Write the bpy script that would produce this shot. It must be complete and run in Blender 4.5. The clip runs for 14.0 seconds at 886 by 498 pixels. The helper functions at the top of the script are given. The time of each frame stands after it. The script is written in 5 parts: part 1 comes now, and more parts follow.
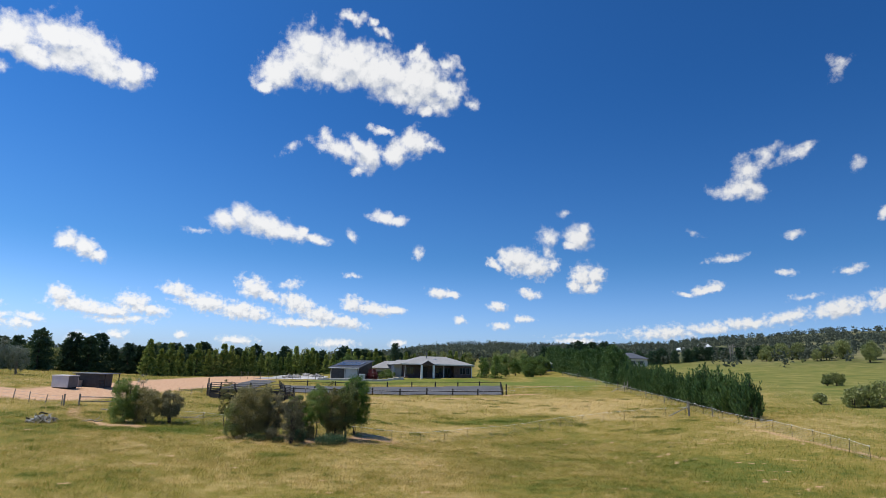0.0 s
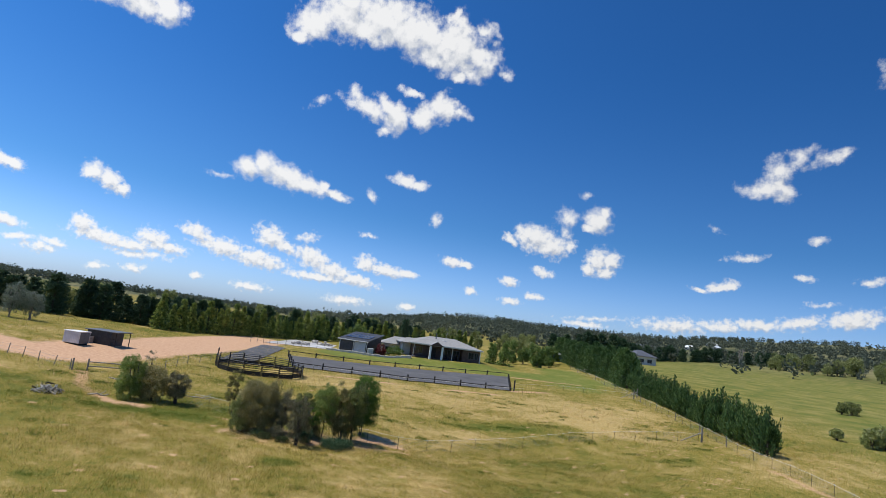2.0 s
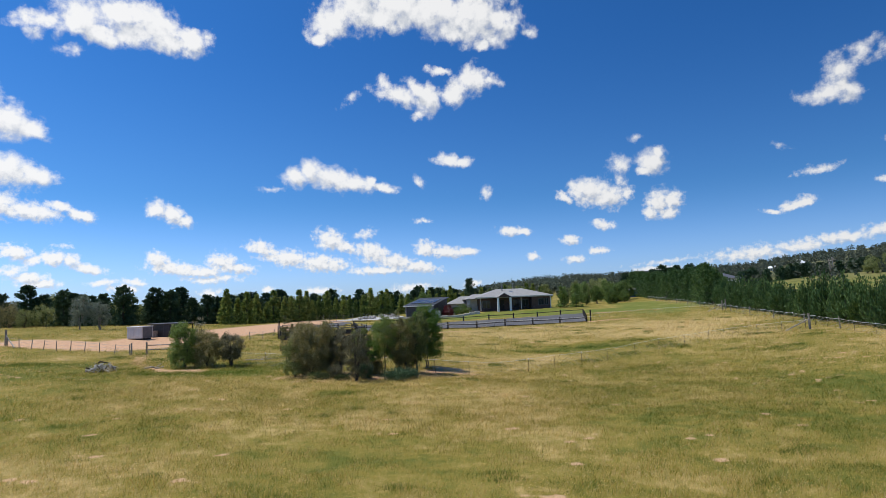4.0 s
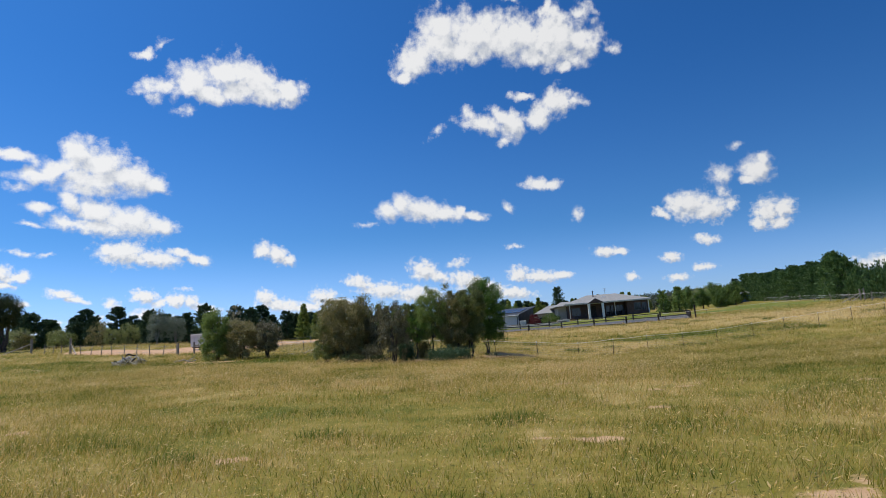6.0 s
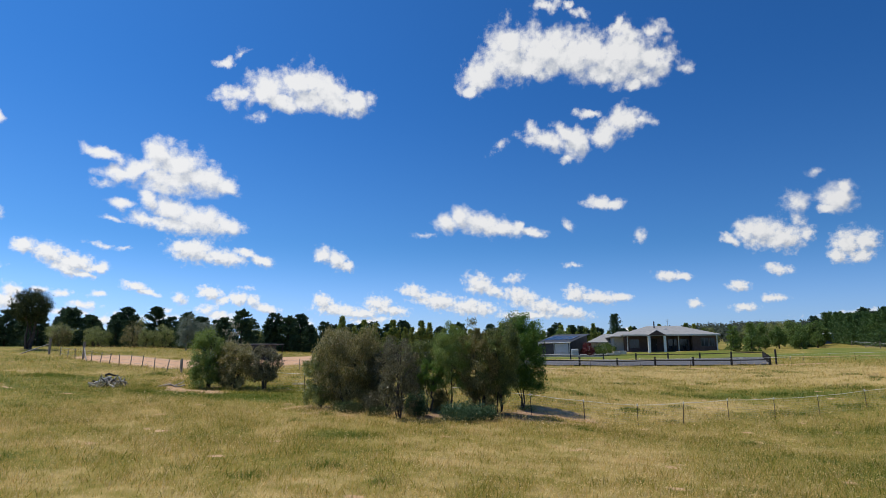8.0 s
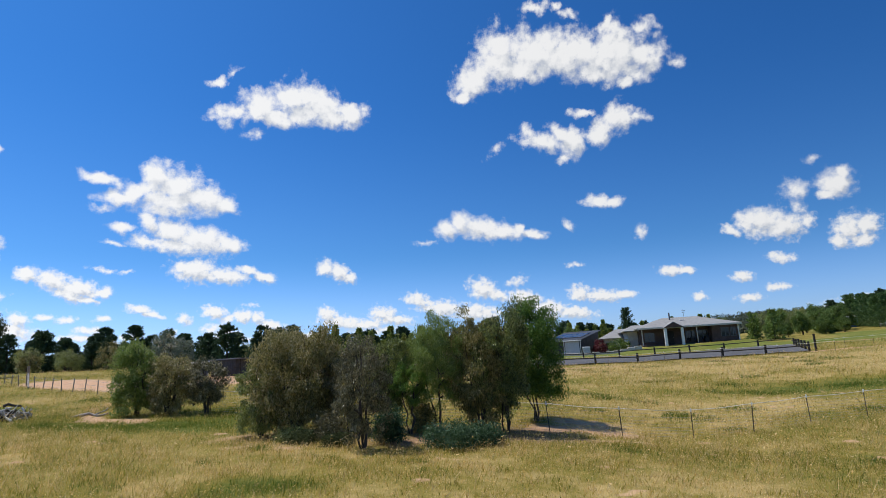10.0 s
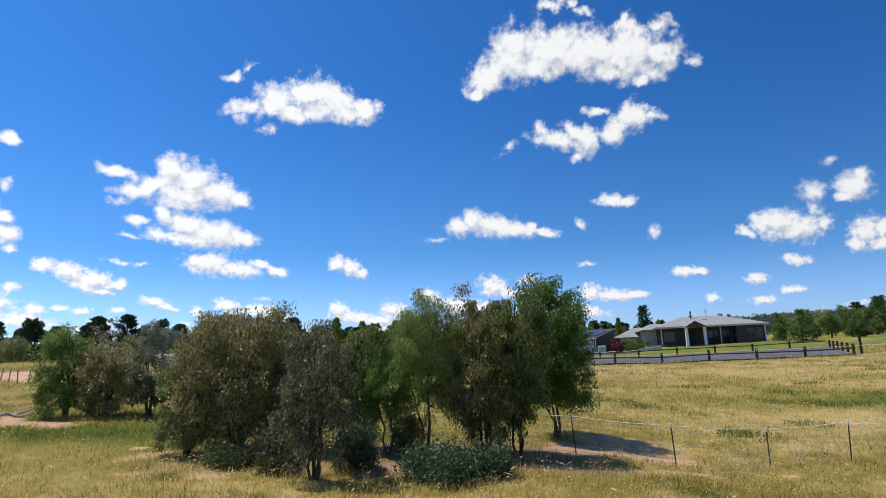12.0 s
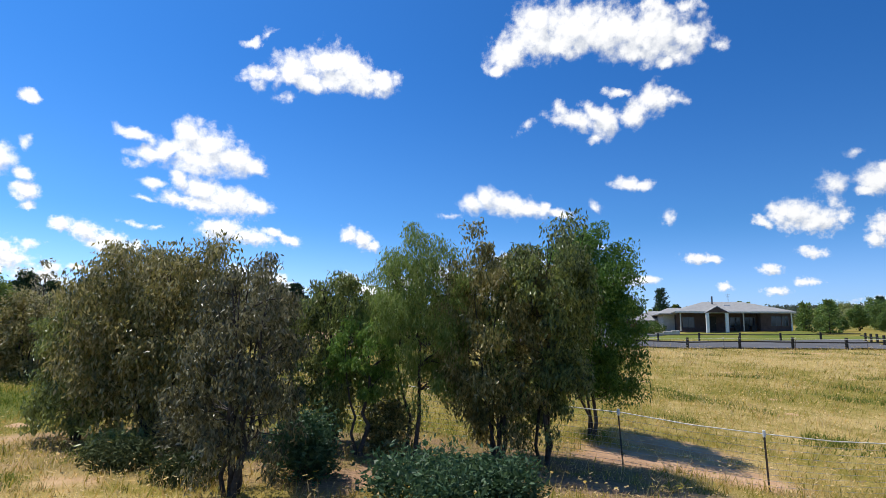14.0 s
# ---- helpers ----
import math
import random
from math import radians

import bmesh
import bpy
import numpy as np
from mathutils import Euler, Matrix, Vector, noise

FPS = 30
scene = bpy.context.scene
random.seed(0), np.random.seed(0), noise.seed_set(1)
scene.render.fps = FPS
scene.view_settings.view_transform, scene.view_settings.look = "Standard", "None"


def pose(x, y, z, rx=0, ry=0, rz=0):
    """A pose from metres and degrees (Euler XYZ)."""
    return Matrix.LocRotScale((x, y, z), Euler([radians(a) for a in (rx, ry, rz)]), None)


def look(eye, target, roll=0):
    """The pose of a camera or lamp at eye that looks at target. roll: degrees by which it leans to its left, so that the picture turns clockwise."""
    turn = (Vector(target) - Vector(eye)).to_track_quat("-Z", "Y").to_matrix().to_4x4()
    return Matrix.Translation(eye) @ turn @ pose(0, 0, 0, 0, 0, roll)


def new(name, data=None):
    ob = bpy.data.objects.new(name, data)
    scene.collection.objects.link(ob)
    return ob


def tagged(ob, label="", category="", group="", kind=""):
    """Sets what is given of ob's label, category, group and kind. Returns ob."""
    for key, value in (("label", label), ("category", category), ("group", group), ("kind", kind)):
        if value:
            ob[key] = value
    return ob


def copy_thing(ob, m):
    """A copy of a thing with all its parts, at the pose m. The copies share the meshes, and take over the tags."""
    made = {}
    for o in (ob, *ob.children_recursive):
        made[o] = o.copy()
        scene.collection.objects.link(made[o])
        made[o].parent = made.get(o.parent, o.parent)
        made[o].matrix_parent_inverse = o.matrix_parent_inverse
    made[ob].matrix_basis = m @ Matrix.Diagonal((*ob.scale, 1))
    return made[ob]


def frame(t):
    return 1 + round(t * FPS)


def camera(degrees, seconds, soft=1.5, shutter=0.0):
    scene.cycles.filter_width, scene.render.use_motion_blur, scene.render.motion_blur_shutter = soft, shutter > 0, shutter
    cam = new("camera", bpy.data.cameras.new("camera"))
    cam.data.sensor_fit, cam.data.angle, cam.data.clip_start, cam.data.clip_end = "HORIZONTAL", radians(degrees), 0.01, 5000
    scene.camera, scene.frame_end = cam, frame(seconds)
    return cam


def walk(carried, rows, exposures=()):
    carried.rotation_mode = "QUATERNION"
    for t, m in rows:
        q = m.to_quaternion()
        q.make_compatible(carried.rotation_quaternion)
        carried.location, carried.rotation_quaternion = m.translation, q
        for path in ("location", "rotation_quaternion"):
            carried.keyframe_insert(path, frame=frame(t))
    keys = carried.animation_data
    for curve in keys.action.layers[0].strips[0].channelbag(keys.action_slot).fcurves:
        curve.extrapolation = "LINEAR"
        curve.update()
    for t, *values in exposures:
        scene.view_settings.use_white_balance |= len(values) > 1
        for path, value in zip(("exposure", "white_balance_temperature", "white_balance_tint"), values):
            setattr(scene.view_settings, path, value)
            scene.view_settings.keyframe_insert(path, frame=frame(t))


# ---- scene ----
cam = camera(75.0, 14.0, soft=0.6)
PATH = [
    (0, (-2.487, -2.214, 5.748), (-2.197, -0.275, 6.14), 1.5),
    (0.5, (-2.675, -1.953, 6.423), (-2.38, 0.001, 6.734), 1.7),
    (1, (-2.942, -1.677, 7.312), (-2.648, 0.277, 7.62), 2.3),
    (1.5, (-3.165, -1.244, 8.221), (-2.886, 0.713, 8.527), 4.2),
    (2, (-3.318, -0.624, 8.698), (-3.073, 1.341, 8.979), 7.8),
    (2.5, (-3.344, 0.123, 8.711), (-3.1, 2.098, 8.902), 3.2),
    (5, (-0.295, 6.762, 1.75), (-0.331, 8.75, 1.968), -4.4),
    (5.5, (0.017, 8.432, 1.483), (-0.126, 10.41, 1.742), -4.9),
    (6, (0.244, 10.329, 1.516), (-0.016, 12.29, 1.817), -4.3),
    (6.5, (0.494, 11.902, 2.006), (0.132, 13.841, 2.336), -1.9),
    (7, (0.661, 13.469, 2.607), (0.24, 15.394, 2.948), -0.3),
    (7.5, (0.735, 14.91, 2.905), (0.29, 16.829, 3.252), 0.2),
    (8, (0.672, 16.204, 2.908), (0.223, 18.121, 3.261), -0.2),
    (10.5, (-0.294, 24.067, 2.579), (-0.746, 25.977, 2.962), -3.5),
    (11, (-0.500, 25.202, 2.515), (-0.962, 27.109, 2.900), -2.3),
    (11.5, (-0.595, 26.314, 2.529), (-1.074, 28.218, 2.910), -2.2),
    (12, (-0.773, 27.342, 2.633), (-1.265, 29.246, 3.001), -2.2),
    (12.5, (-1.058, 28.338, 2.643), (-1.544, 30.248, 2.980), -3.6),
    (13, (-1.295, 29.238, 2.659), (-1.769, 31.159, 2.953), -5.4),
    (13.5, (-1.634, 30.281, 2.577), (-2.105, 32.203, 2.864), -3.2),
    (14, (-1.717, 31.386, 2.436), (-2.253, 33.291, 2.723), 0.6),
]
walk(cam, [(t, look(e, g, r)) for t, e, g, r in PATH], [(0.0, 0.0), (2.5, 0.0), (5.0, -0.03), (6.5, -0.12), (8.0, -0.12), (10.5, 0.0), (12.0, 0.08), (13.0, 0.15), (14.0, 0.25)])

# ---- world, sun, exposure ----
SUN_EL, SUN_AZ = 64.0, -86.0   # degrees; azimuth from +y towards +x
world = bpy.data.worlds.new("sky")
scene.world = world
world.use_nodes = True
scene.view_settings.exposure = 0.0


class Nodes:
    """Short hand for building node trees."""

    def __init__(self, tree):
        self.tree = tree

    def add(self, kind, ins=None, group=None):
        n = self.tree.nodes.new(kind)
        if group is not None:
            n.node_tree = group
        for k, v in (ins or {}).items():
            if isinstance(v, bpy.types.NodeSocket):
                self.tree.links.new(v, n.inputs[k])
            else:
                n.inputs[k].default_value = v
        return n

    def math(self, op, a, b=0.0, c=0.0, clamp=False):
        n = self.add("ShaderNodeMath", {0: a, 1: b, 2: c})
        n.operation, n.use_clamp = op, clamp
        return n.outputs[0]

    def vec(self, op, a, b=(0, 0, 0), out=0, scale=None):
        ins = {0: a, 1: b}
        if scale is not None:
            ins[3] = scale
        n = self.add("ShaderNodeVectorMath", ins)
        n.operation = op
        return n.outputs[out]

    def smooth(self, v, lo, hi, a=0.0, b=1.0):
        n = self.add("ShaderNodeMapRange", {"Value": v, "From Min": lo, "From Max": hi, "To Min": a, "To Max": b})
        n.interpolation_type = "SMOOTHSTEP"
        return n.outputs[0]

    def noise(self, vector, scale, detail=4.0, rough=0.55, out="Fac"):
        return self.add("ShaderNodeTexNoise", {"Vector": vector, "Scale": scale, "Detail": detail, "Roughness": rough}).outputs[out]

    def mix(self, f, a, b):
        n = self.add("ShaderNodeMix", {0: f})
        n.data_type = "RGBA"
        for k, v in ((6, a), (7, b)):
            if isinstance(v, bpy.types.NodeSocket):
                self.tree.links.new(v, n.inputs[k])
            else:
                n.inputs[k].default_value = (*v, 1)
        return n.outputs[2]


def cloud_field():
    """A node group: how deep inside a cloud a point of the sky (azimuth, elevation in degrees) lies."""
    g = bpy.data.node_groups.new("cloud_field", "ShaderNodeTree")
    g.interface.new_socket("Sky", in_out="INPUT", socket_type="NodeSocketVector")
    g.interface.new_socket("Depth", in_out="OUTPUT", socket_type="NodeSocketFloat")
    n = Nodes(g)
    sky = n.add("NodeGroupInput").outputs[0]
    # clouds far down the sky are farther off: finer and steadier
    rise = n.math("MAXIMUM", n.add("ShaderNodeSeparateXYZ", {0: sky}).outputs[1], 0.0)
    reach = n.math("MULTIPLY_ADD", rise, 0.035, 0.22)
    high = n.smooth(rise, 5, 18)
    wob = n.vec("SUBTRACT", n.noise(sky, 0.55, 5.0, 0.5, "Color"), (0.5, 0.5, 0.5))
    at = n.vec("ADD", sky, n.vec("SCALE", n.vec("MULTIPLY", wob, (2.2, 2.0, 0)), scale=reach))
    best, count = None, 0

    def puff(az, el, w, h, tilt, thin=0.0):
        """One lobe of a cloud: its middle, half sizes and lean in degrees; thin: how wispy it is."""
        nonlocal best, count, at
        count += 1
        if count % 4 == 0:
            at = n.vec("ADD", at, n.vec("SCALE", (0, 0, 1e-6), scale=best))
        m = n.add("ShaderNodeMapping", {"Vector": at, "Location": (az, el, 0), "Rotation": (0, 0, radians(tilt)), "Scale": (w * 1.06, h * 1.10, 1)})
        m.vector_type = "TEXTURE"
        d = n.vec("LENGTH", m.outputs[0], out="Value")
        if thin:
            d = n.math("MULTIPLY_ADD", d, 1.0 - 1.35 * thin, 1.35 * thin)
        best = d if best is None else n.math("SMOOTH_MIN", best, d, 0.12)

    # the long cloud high up
    puff(-6.0, 28.8, 3.39, 2.72, 9); puff(-8.9, 27.1, 2.60, 1.74, 29); puff(-2.2, 28.8, 4.18, 2.43, -5); puff(-4.0, 27.5, 5.35, 1.50, -5)
    puff(2.5, 27.9, 3.15, 2.40, -16); puff(5.8, 27.7, 3.60, 2.36, -21); puff(8.4, 26.6, 2.45, 1.78, -27); puff(4.6, 26.3, 4.97, 1.56, -11)
    puff(0.7, 27.6, 4.07, 1.96, -6); puff(-10.3, 25.7, 1.17, 0.69, 17); puff(6.2, 24.8, 1.25, 0.72, 11); puff(5.1, 30.1, 0.73, 0.92, 19, 0.15)
    puff(11.2, 25.4, 0.91, 0.53, -10, 0.4); puff(1.4, 31.4, 1.04, 0.42, -6, 0.4); puff(8.6, 29.4, 1.51, 0.55, -27, 0.35); puff(-2.0, 32.6, 1.54, 0.47, -5, 0.3)
    puff(0.3, 32.3, 0.82, 0.42, -6, 0.3)
    # the ragged one under it
    puff(5.1, 21.5, 2.20, 1.47, 13); puff(3.2, 20.4, 1.93, 1.16, 9); puff(1.9, 22.6, 1.55, 0.46, -5, 0.1); puff(0.5, 20.0, 1.77, 1.49, -42)
    puff(-0.8, 20.9, 1.56, 1.07, -42, 0.1); puff(-3.6, 21.2, 1.72, 0.95, -12, 0.3); puff(-2.1, 20.6, 2.38, 1.06, -18, 0.15); puff(-0.5, 18.9, 0.84, 0.75, -4, 0.1)
    puff(6.7, 21.4, 1.25, 0.72, 3, 0.1)
    # the high one to the west
    puff(-35.4, 26.5, 0.91, 0.56, 27, 0.1); puff(-33.8, 27.5, 0.76, 0.38, 35, 0.45); puff(-31.3, 24.6, 2.55, 1.58, 11); puff(-28.0, 25.3, 2.96, 1.90, 5)
    puff(-25.1, 24.8, 2.69, 1.70, -19); puff(-22.5, 24.1, 2.09, 0.94, -6); puff(-23.9, 23.7, 2.78, 0.99, -1); puff(-26.8, 24.1, 3.55, 1.22, 5)
    puff(-30.1, 23.7, 2.86, 0.92, -3); puff(-33.9, 23.8, 1.72, 0.78, 17, 0.15); puff(-35.7, 23.3, 1.25, 0.59, 9, 0.35); puff(-34.4, 22.8, 1.05, 0.60, 8, 0.25)
    puff(-21.1, 24.6, 0.88, 0.52, 21, 0.2); puff(-31.7, 21.9, 0.86, 0.41, 7, 0.5)
    # the stack of three
    puff(-40.6, 17.5, 1.42, 1.66, 9); puff(-38.8, 16.8, 2.70, 1.93, -19); puff(-36.6, 15.9, 2.58, 1.65, -20); puff(-34.6, 15.3, 1.52, 0.89, -15)
    puff(-39.3, 15.3, 3.58, 1.30, 2); puff(-42.1, 16.1, 1.70, 1.04, 29); puff(-44.7, 16.9, 1.91, 0.62, -18); puff(-43.2, 15.5, 1.98, 0.68, 8, 0.1)
    puff(-44.6, 14.4, 1.04, 0.43, 8, 0.3); puff(-39.0, 12.8, 2.00, 1.26, -21); puff(-40.9, 13.5, 1.22, 0.78, -36); puff(-36.6, 12.0, 3.37, 1.39, -11)
    puff(-38.9, 11.5, 2.96, 0.86, -5); puff(-34.1, 11.7, 1.83, 0.94, -17); puff(-43.1, 12.9, 1.14, 0.49, -4, 0.15); puff(-43.5, 11.6, 1.04, 0.29, -5, 0.3)
    puff(-41.3, 11.8, 1.45, 0.60, -5, 0.1)
    puff(-36.9, 9.2, 2.43, 1.23, -5); puff(-38.1, 9.5, 1.14, 0.76, 4); puff(-34.6, 8.8, 2.91, 0.83, -5); puff(-32.4, 9.2, 1.33, 0.58, -12)
    puff(-30.8, 8.7, 1.46, 0.53, -10)
    # small ones at middle height
    puff(-49.6, 8.7, 0.95, 0.67, -12); puff(-47.8, 8.2, 1.86, 0.91, -18); puff(-46.0, 7.4, 1.91, 0.94, -13); puff(-44.2, 7.3, 0.93, 0.62, 16)
    puff(-46.7, 7.1, 2.16, 0.55, -21); puff(-45.3, 6.5, 0.99, 0.28, -7); puff(-44.1, 9.2, 1.29, 0.29, -8, 0.3); puff(-42.4, 9.1, 0.61, 0.20, 5, 0.4)
    puff(-25.0, 9.4, 1.15, 0.88, -8); puff(-23.8, 8.8, 1.60, 0.83, -23); puff(-22.7, 8.4, 1.00, 0.61, -23)
    puff(-11.4, 13.2, 1.03, 1.34, -0); puff(-12.6, 12.7, 1.72, 1.01, -0); puff(-9.5, 12.6, 2.96, 1.23, -9); puff(-7.2, 12.1, 2.71, 0.89, -9)
    puff(-5.5, 12.2, 0.79, 0.67, -1); puff(-4.2, 11.6, 1.56, 0.50, -10); puff(-14.9, 11.6, 1.03, 0.22, 1, 0.5); puff(2.3, 14.2, 1.55, 0.70, -4)
    puff(3.7, 13.9, 1.17, 0.59, -9); puff(-0.5, 12.1, 0.44, 0.72, 28, 0.3); puff(6.0, 10.8, 0.67, 0.64, 28, 0.25); puff(-7.2, 20.1, 0.81, 0.44, 17, 0.55)
    # the group in the north-east
    puff(16.3, 10.3, 2.01, 1.49, 0); puff(15.2, 10.5, 1.26, 1.10, -5); puff(17.8, 9.6, 1.95, 1.17, -11); puff(13.7, 9.9, 1.11, 0.45, -21)
    puff(19.3, 9.7, 0.75, 1.06, -6, 0.25); puff(19.0, 12.5, 1.06, 0.96, -7, 0.3); puff(19.1, 10.9, 0.67, 0.67, -6, 0.35); puff(22.0, 12.5, 1.46, 1.30, -8)
    puff(22.5, 13.3, 0.79, 0.83, -9); puff(21.4, 11.7, 1.08, 0.52, -7); puff(20.6, 14.8, 0.54, 0.33, -9, 0.5); puff(22.3, 8.7, 1.20, 1.21, 6, 0.05)
    puff(23.4, 8.8, 1.13, 1.01, -6, 0.05); puff(22.9, 7.6, 1.14, 0.60, 7); puff(21.6, 7.8, 0.67, 0.66, -5)
    puff(8.3, 6.9, 1.42, 0.52, -6); puff(9.5, 6.7, 0.87, 0.36, -2); puff(17.2, 7.0, 1.19, 0.54, -7); puff(14.0, 5.7, 1.17, 0.45, -6)
    puff(16.5, 4.6, 0.98, 0.44, -2, 0.2); puff(10.4, 4.4, 0.71, 0.41, -4); puff(14.4, 3.8, 1.15, 0.40, 1, 0.1); puff(-0.6, 8.3, 0.98, 0.27, -2, 0.4)
    # the low bank
    puff(-9.6, 6.7, 1.68, 1.12, -10); puff(-8.1, 6.1, 1.34, 0.67, -10); puff(-6.2, 7.2, 1.11, 0.56, 14, 0.25); puff(-16.1, 5.9, 1.57, 0.78, -14)
    puff(-13.7, 5.0, 2.91, 0.89, -8); puff(-10.5, 4.4, 3.23, 0.95, -4); puff(-5.5, 5.3, 2.30, 1.00, -13); puff(-3.3, 4.4, 2.47, 0.88, -13)
    puff(-0.3, 5.6, 1.17, 0.87, -11); puff(1.8, 5.2, 2.48, 0.65, -5); puff(3.9, 5.1, 1.32, 0.43, -6); puff(-1.1, 3.8, 2.53, 0.60, -9)
    puff(-4.9, 3.6, 3.25, 0.49, -0)
    puff(-24.9, 4.9, 1.19, 0.81, -19); puff(-23.5, 4.1, 2.62, 0.71, -4); puff(-19.7, 4.7, 1.55, 0.94, 6); puff(-18.6, 4.1, 2.34, 0.61, -4)
    puff(-21.6, 3.8, 2.86, 0.49, 1); puff(-20.5, 3.1, 2.87, 0.38, 1, 0.2); puff(-41.4, 5.8, 1.29, 0.44, -8); puff(-40.4, 5.2, 0.99, 0.34, -8)
    puff(-37.8, 4.9, 0.71, 0.60, -19, 0.1); puff(-35.2, 5.4, 1.38, 0.72, -14); puff(-34.0, 4.8, 0.79, 0.42, 2); puff(-32.7, 5.0, 1.10, 0.74, 2)
    puff(-31.4, 4.9, 0.81, 0.74, 12); puff(-30.2, 4.2, 1.56, 0.47, -14); puff(-35.5, 4.0, 1.25, 0.41, 2, 0.15); puff(-34.3, 3.4, 1.58, 0.51, -7)
    puff(-33.5, 2.9, 1.58, 0.42, 1, 0.1); puff(-26.7, 3.0, 1.07, 0.37, -14, 0.1); puff(-38.6, 3.8, 0.55, 0.25, 2, 0.3); puff(-32.0, 6.1, 0.71, 0.26, 2, 0.4)
    # the hazy west
    puff(-50.1, 4.9, 1.02, 0.63, 4, 0.1); puff(-48.3, 5.2, 0.91, 0.32, 4, 0.15); puff(-46.7, 4.9, 0.87, 0.37, 3, 0.1); puff(-45.1, 4.1, 1.24, 0.42, -9, 0.1)
    puff(-44.1, 5.0, 0.75, 0.29, 3, 0.25); puff(-46.0, 3.4, 1.44, 0.37, 2, 0.15); puff(-42.1, 3.4, 1.04, 0.34, 2, 0.2); puff(-43.7, 2.8, 1.94, 0.38, 2, 0.25)
    puff(-39.2, 3.1, 2.29, 0.35, 2, 0.25)
    puff(-52.8, 18.5, 0.90, 0.53, -18); puff(-52.8, 14.8, 0.44, 0.62, 9, 0.3); puff(-52.6, 12.3, 0.90, 0.62, -17); puff(-52.3, 10.9, 1.05, 0.97, -18)
    puff(-52.1, 9.8, 0.66, 0.36, 5); puff(-51.6, 6.8, 0.80, 0.36, 3, 0.2); puff(-54.4, 13.2, 1.42, 1.31, -4); puff(-53.3, 5.8, 2.20, 1.29, -16)
    puff(-50.6, 4.1, 2.72, 0.71, -13, 0.1)
    # the east
    puff(36.1, 16.0, 2.09, 0.80, -1, 0.2); puff(37.3, 17.4, 1.50, 1.25, 56, 0.15); puff(37.6, 16.1, 0.99, 1.08, -7, 0.1); puff(38.7, 18.6, 1.22, 0.68, 13, 0.3)
    puff(40.9, 18.3, 1.42, 0.57, 19, 0.3); puff(42.2, 18.8, 0.74, 0.37, 24, 0.4); puff(33.0, 7.2, 1.45, 0.51, 7, 0.05); puff(31.4, 6.9, 0.86, 0.26, -1, 0.15)
    puff(34.0, 7.5, 0.92, 0.51, -2, 0.05); puff(35.1, 10.0, 1.64, 0.40, 10, 0.35); puff(39.5, 8.5, 0.92, 0.39, -3, 0.3); puff(40.3, 11.8, 0.83, 0.34, 0, 0.35)
    puff(44.2, 8.4, 1.13, 0.36, 5, 0.25); puff(40.8, 6.3, 1.13, 0.23, 9, 0.45); puff(45.1, 25.0, 0.81, 0.69, -14, 0.5); puff(32.5, 12.3, 0.73, 0.25, -25, 0.5)
    puff(46.8, 12.9, 0.43, 0.62, -8, 0.1); puff(45.3, 16.9, 0.46, 0.63, -10, 0.5)
    # the bank on the eastern skyline
    puff(36.3, 4.2, 2.61, 0.58, 3, 0.1); puff(29.7, 3.4, 3.92, 0.71, 4, 0.2); puff(33.5, 3.8, 2.75, 0.59, 4, 0.15); puff(39.5, 4.7, 2.47, 0.61, 8, 0.15)
    puff(43.1, 5.3, 2.37, 0.81, 10, 0.05); puff(22.7, 3.2, 3.28, 0.21, 5, 0.4); puff(21.6, 2.5, 2.38, 0.37, 1, 0.1); puff(46.7, 5.9, 2.03, 0.95, 10, 0.05)
    puff(4.2, 1.9, 0.99, 0.38, 2); puff(-1.8, 1.7, 2.38, 0.49, 2, 0.2); puff(-10.7, 1.7, 1.81, 0.47, 2, 0.15); puff(-15.5, 2.0, 0.66, 0.35, 2, 0.1)
    puff(-23.4, 1.6, 0.82, 0.42, 3, 0.1); puff(-20.5, 1.9, 1.13, 0.44, 3, 0.15); puff(-29.0, 2.9, 1.32, 0.36, 4, 0.1); puff(-27.4, 2.4, 1.75, 0.41, 3, 0.2)
    # behind the walker
    puff(120, 24, 12, 4, 5); puff(165, 18, 10, 3, 0); puff(-140, 26, 12, 4, -6); puff(-100, 12, 10, 3, 4); puff(85, 10, 9, 2.5, 0)
    fine, broad = n.noise(sky, 1.9, 7.0, 0.58), n.noise(sky, 0.75, 8.0, 0.60)
    rag = n.math("SUBTRACT", n.math("MULTIPLY_ADD", n.math("SUBTRACT", broad, fine), high, fine), 0.5)
    depth = n.math("MULTIPLY_ADD", rag, 1.75, n.math("SUBTRACT", 1.0, best))
    n.add("NodeGroupOutput", {0: depth})
    return g


wn = Nodes(world.node_tree)
world.node_tree.nodes.clear()
way = wn.add("ShaderNodeTexCoord").outputs["Generated"]
xyz = wn.add("ShaderNodeSeparateXYZ", {0: way}).outputs
az = wn.math("DEGREES", wn.math("ARCTAN2", xyz[0], xyz[1]))
el = wn.math("DEGREES", wn.math("ARCSINE", xyz[2]))
here = wn.add("ShaderNodeCombineXYZ", {0: az, 1: el}).outputs[0]
field = cloud_field()
depth = wn.add("ShaderNodeGroup", {0: here}, group=field).outputs[0]
size = wn.math("MULTIPLY_ADD", wn.math("MAXIMUM", el, 0.0), 0.045, 0.35)
above = wn.add("ShaderNodeGroup", {0: wn.vec("ADD", here, wn.vec("SCALE", (-0.45, 0.85, 0), scale=size))}, group=field).outputs[0]
billow = wn.math("SUBTRACT", wn.noise(wn.vec("ADD", here, (40, 9, 0)), 0.55, 5, 0.55), 0.5)
cover = wn.smooth(depth, -0.10, 0.66)
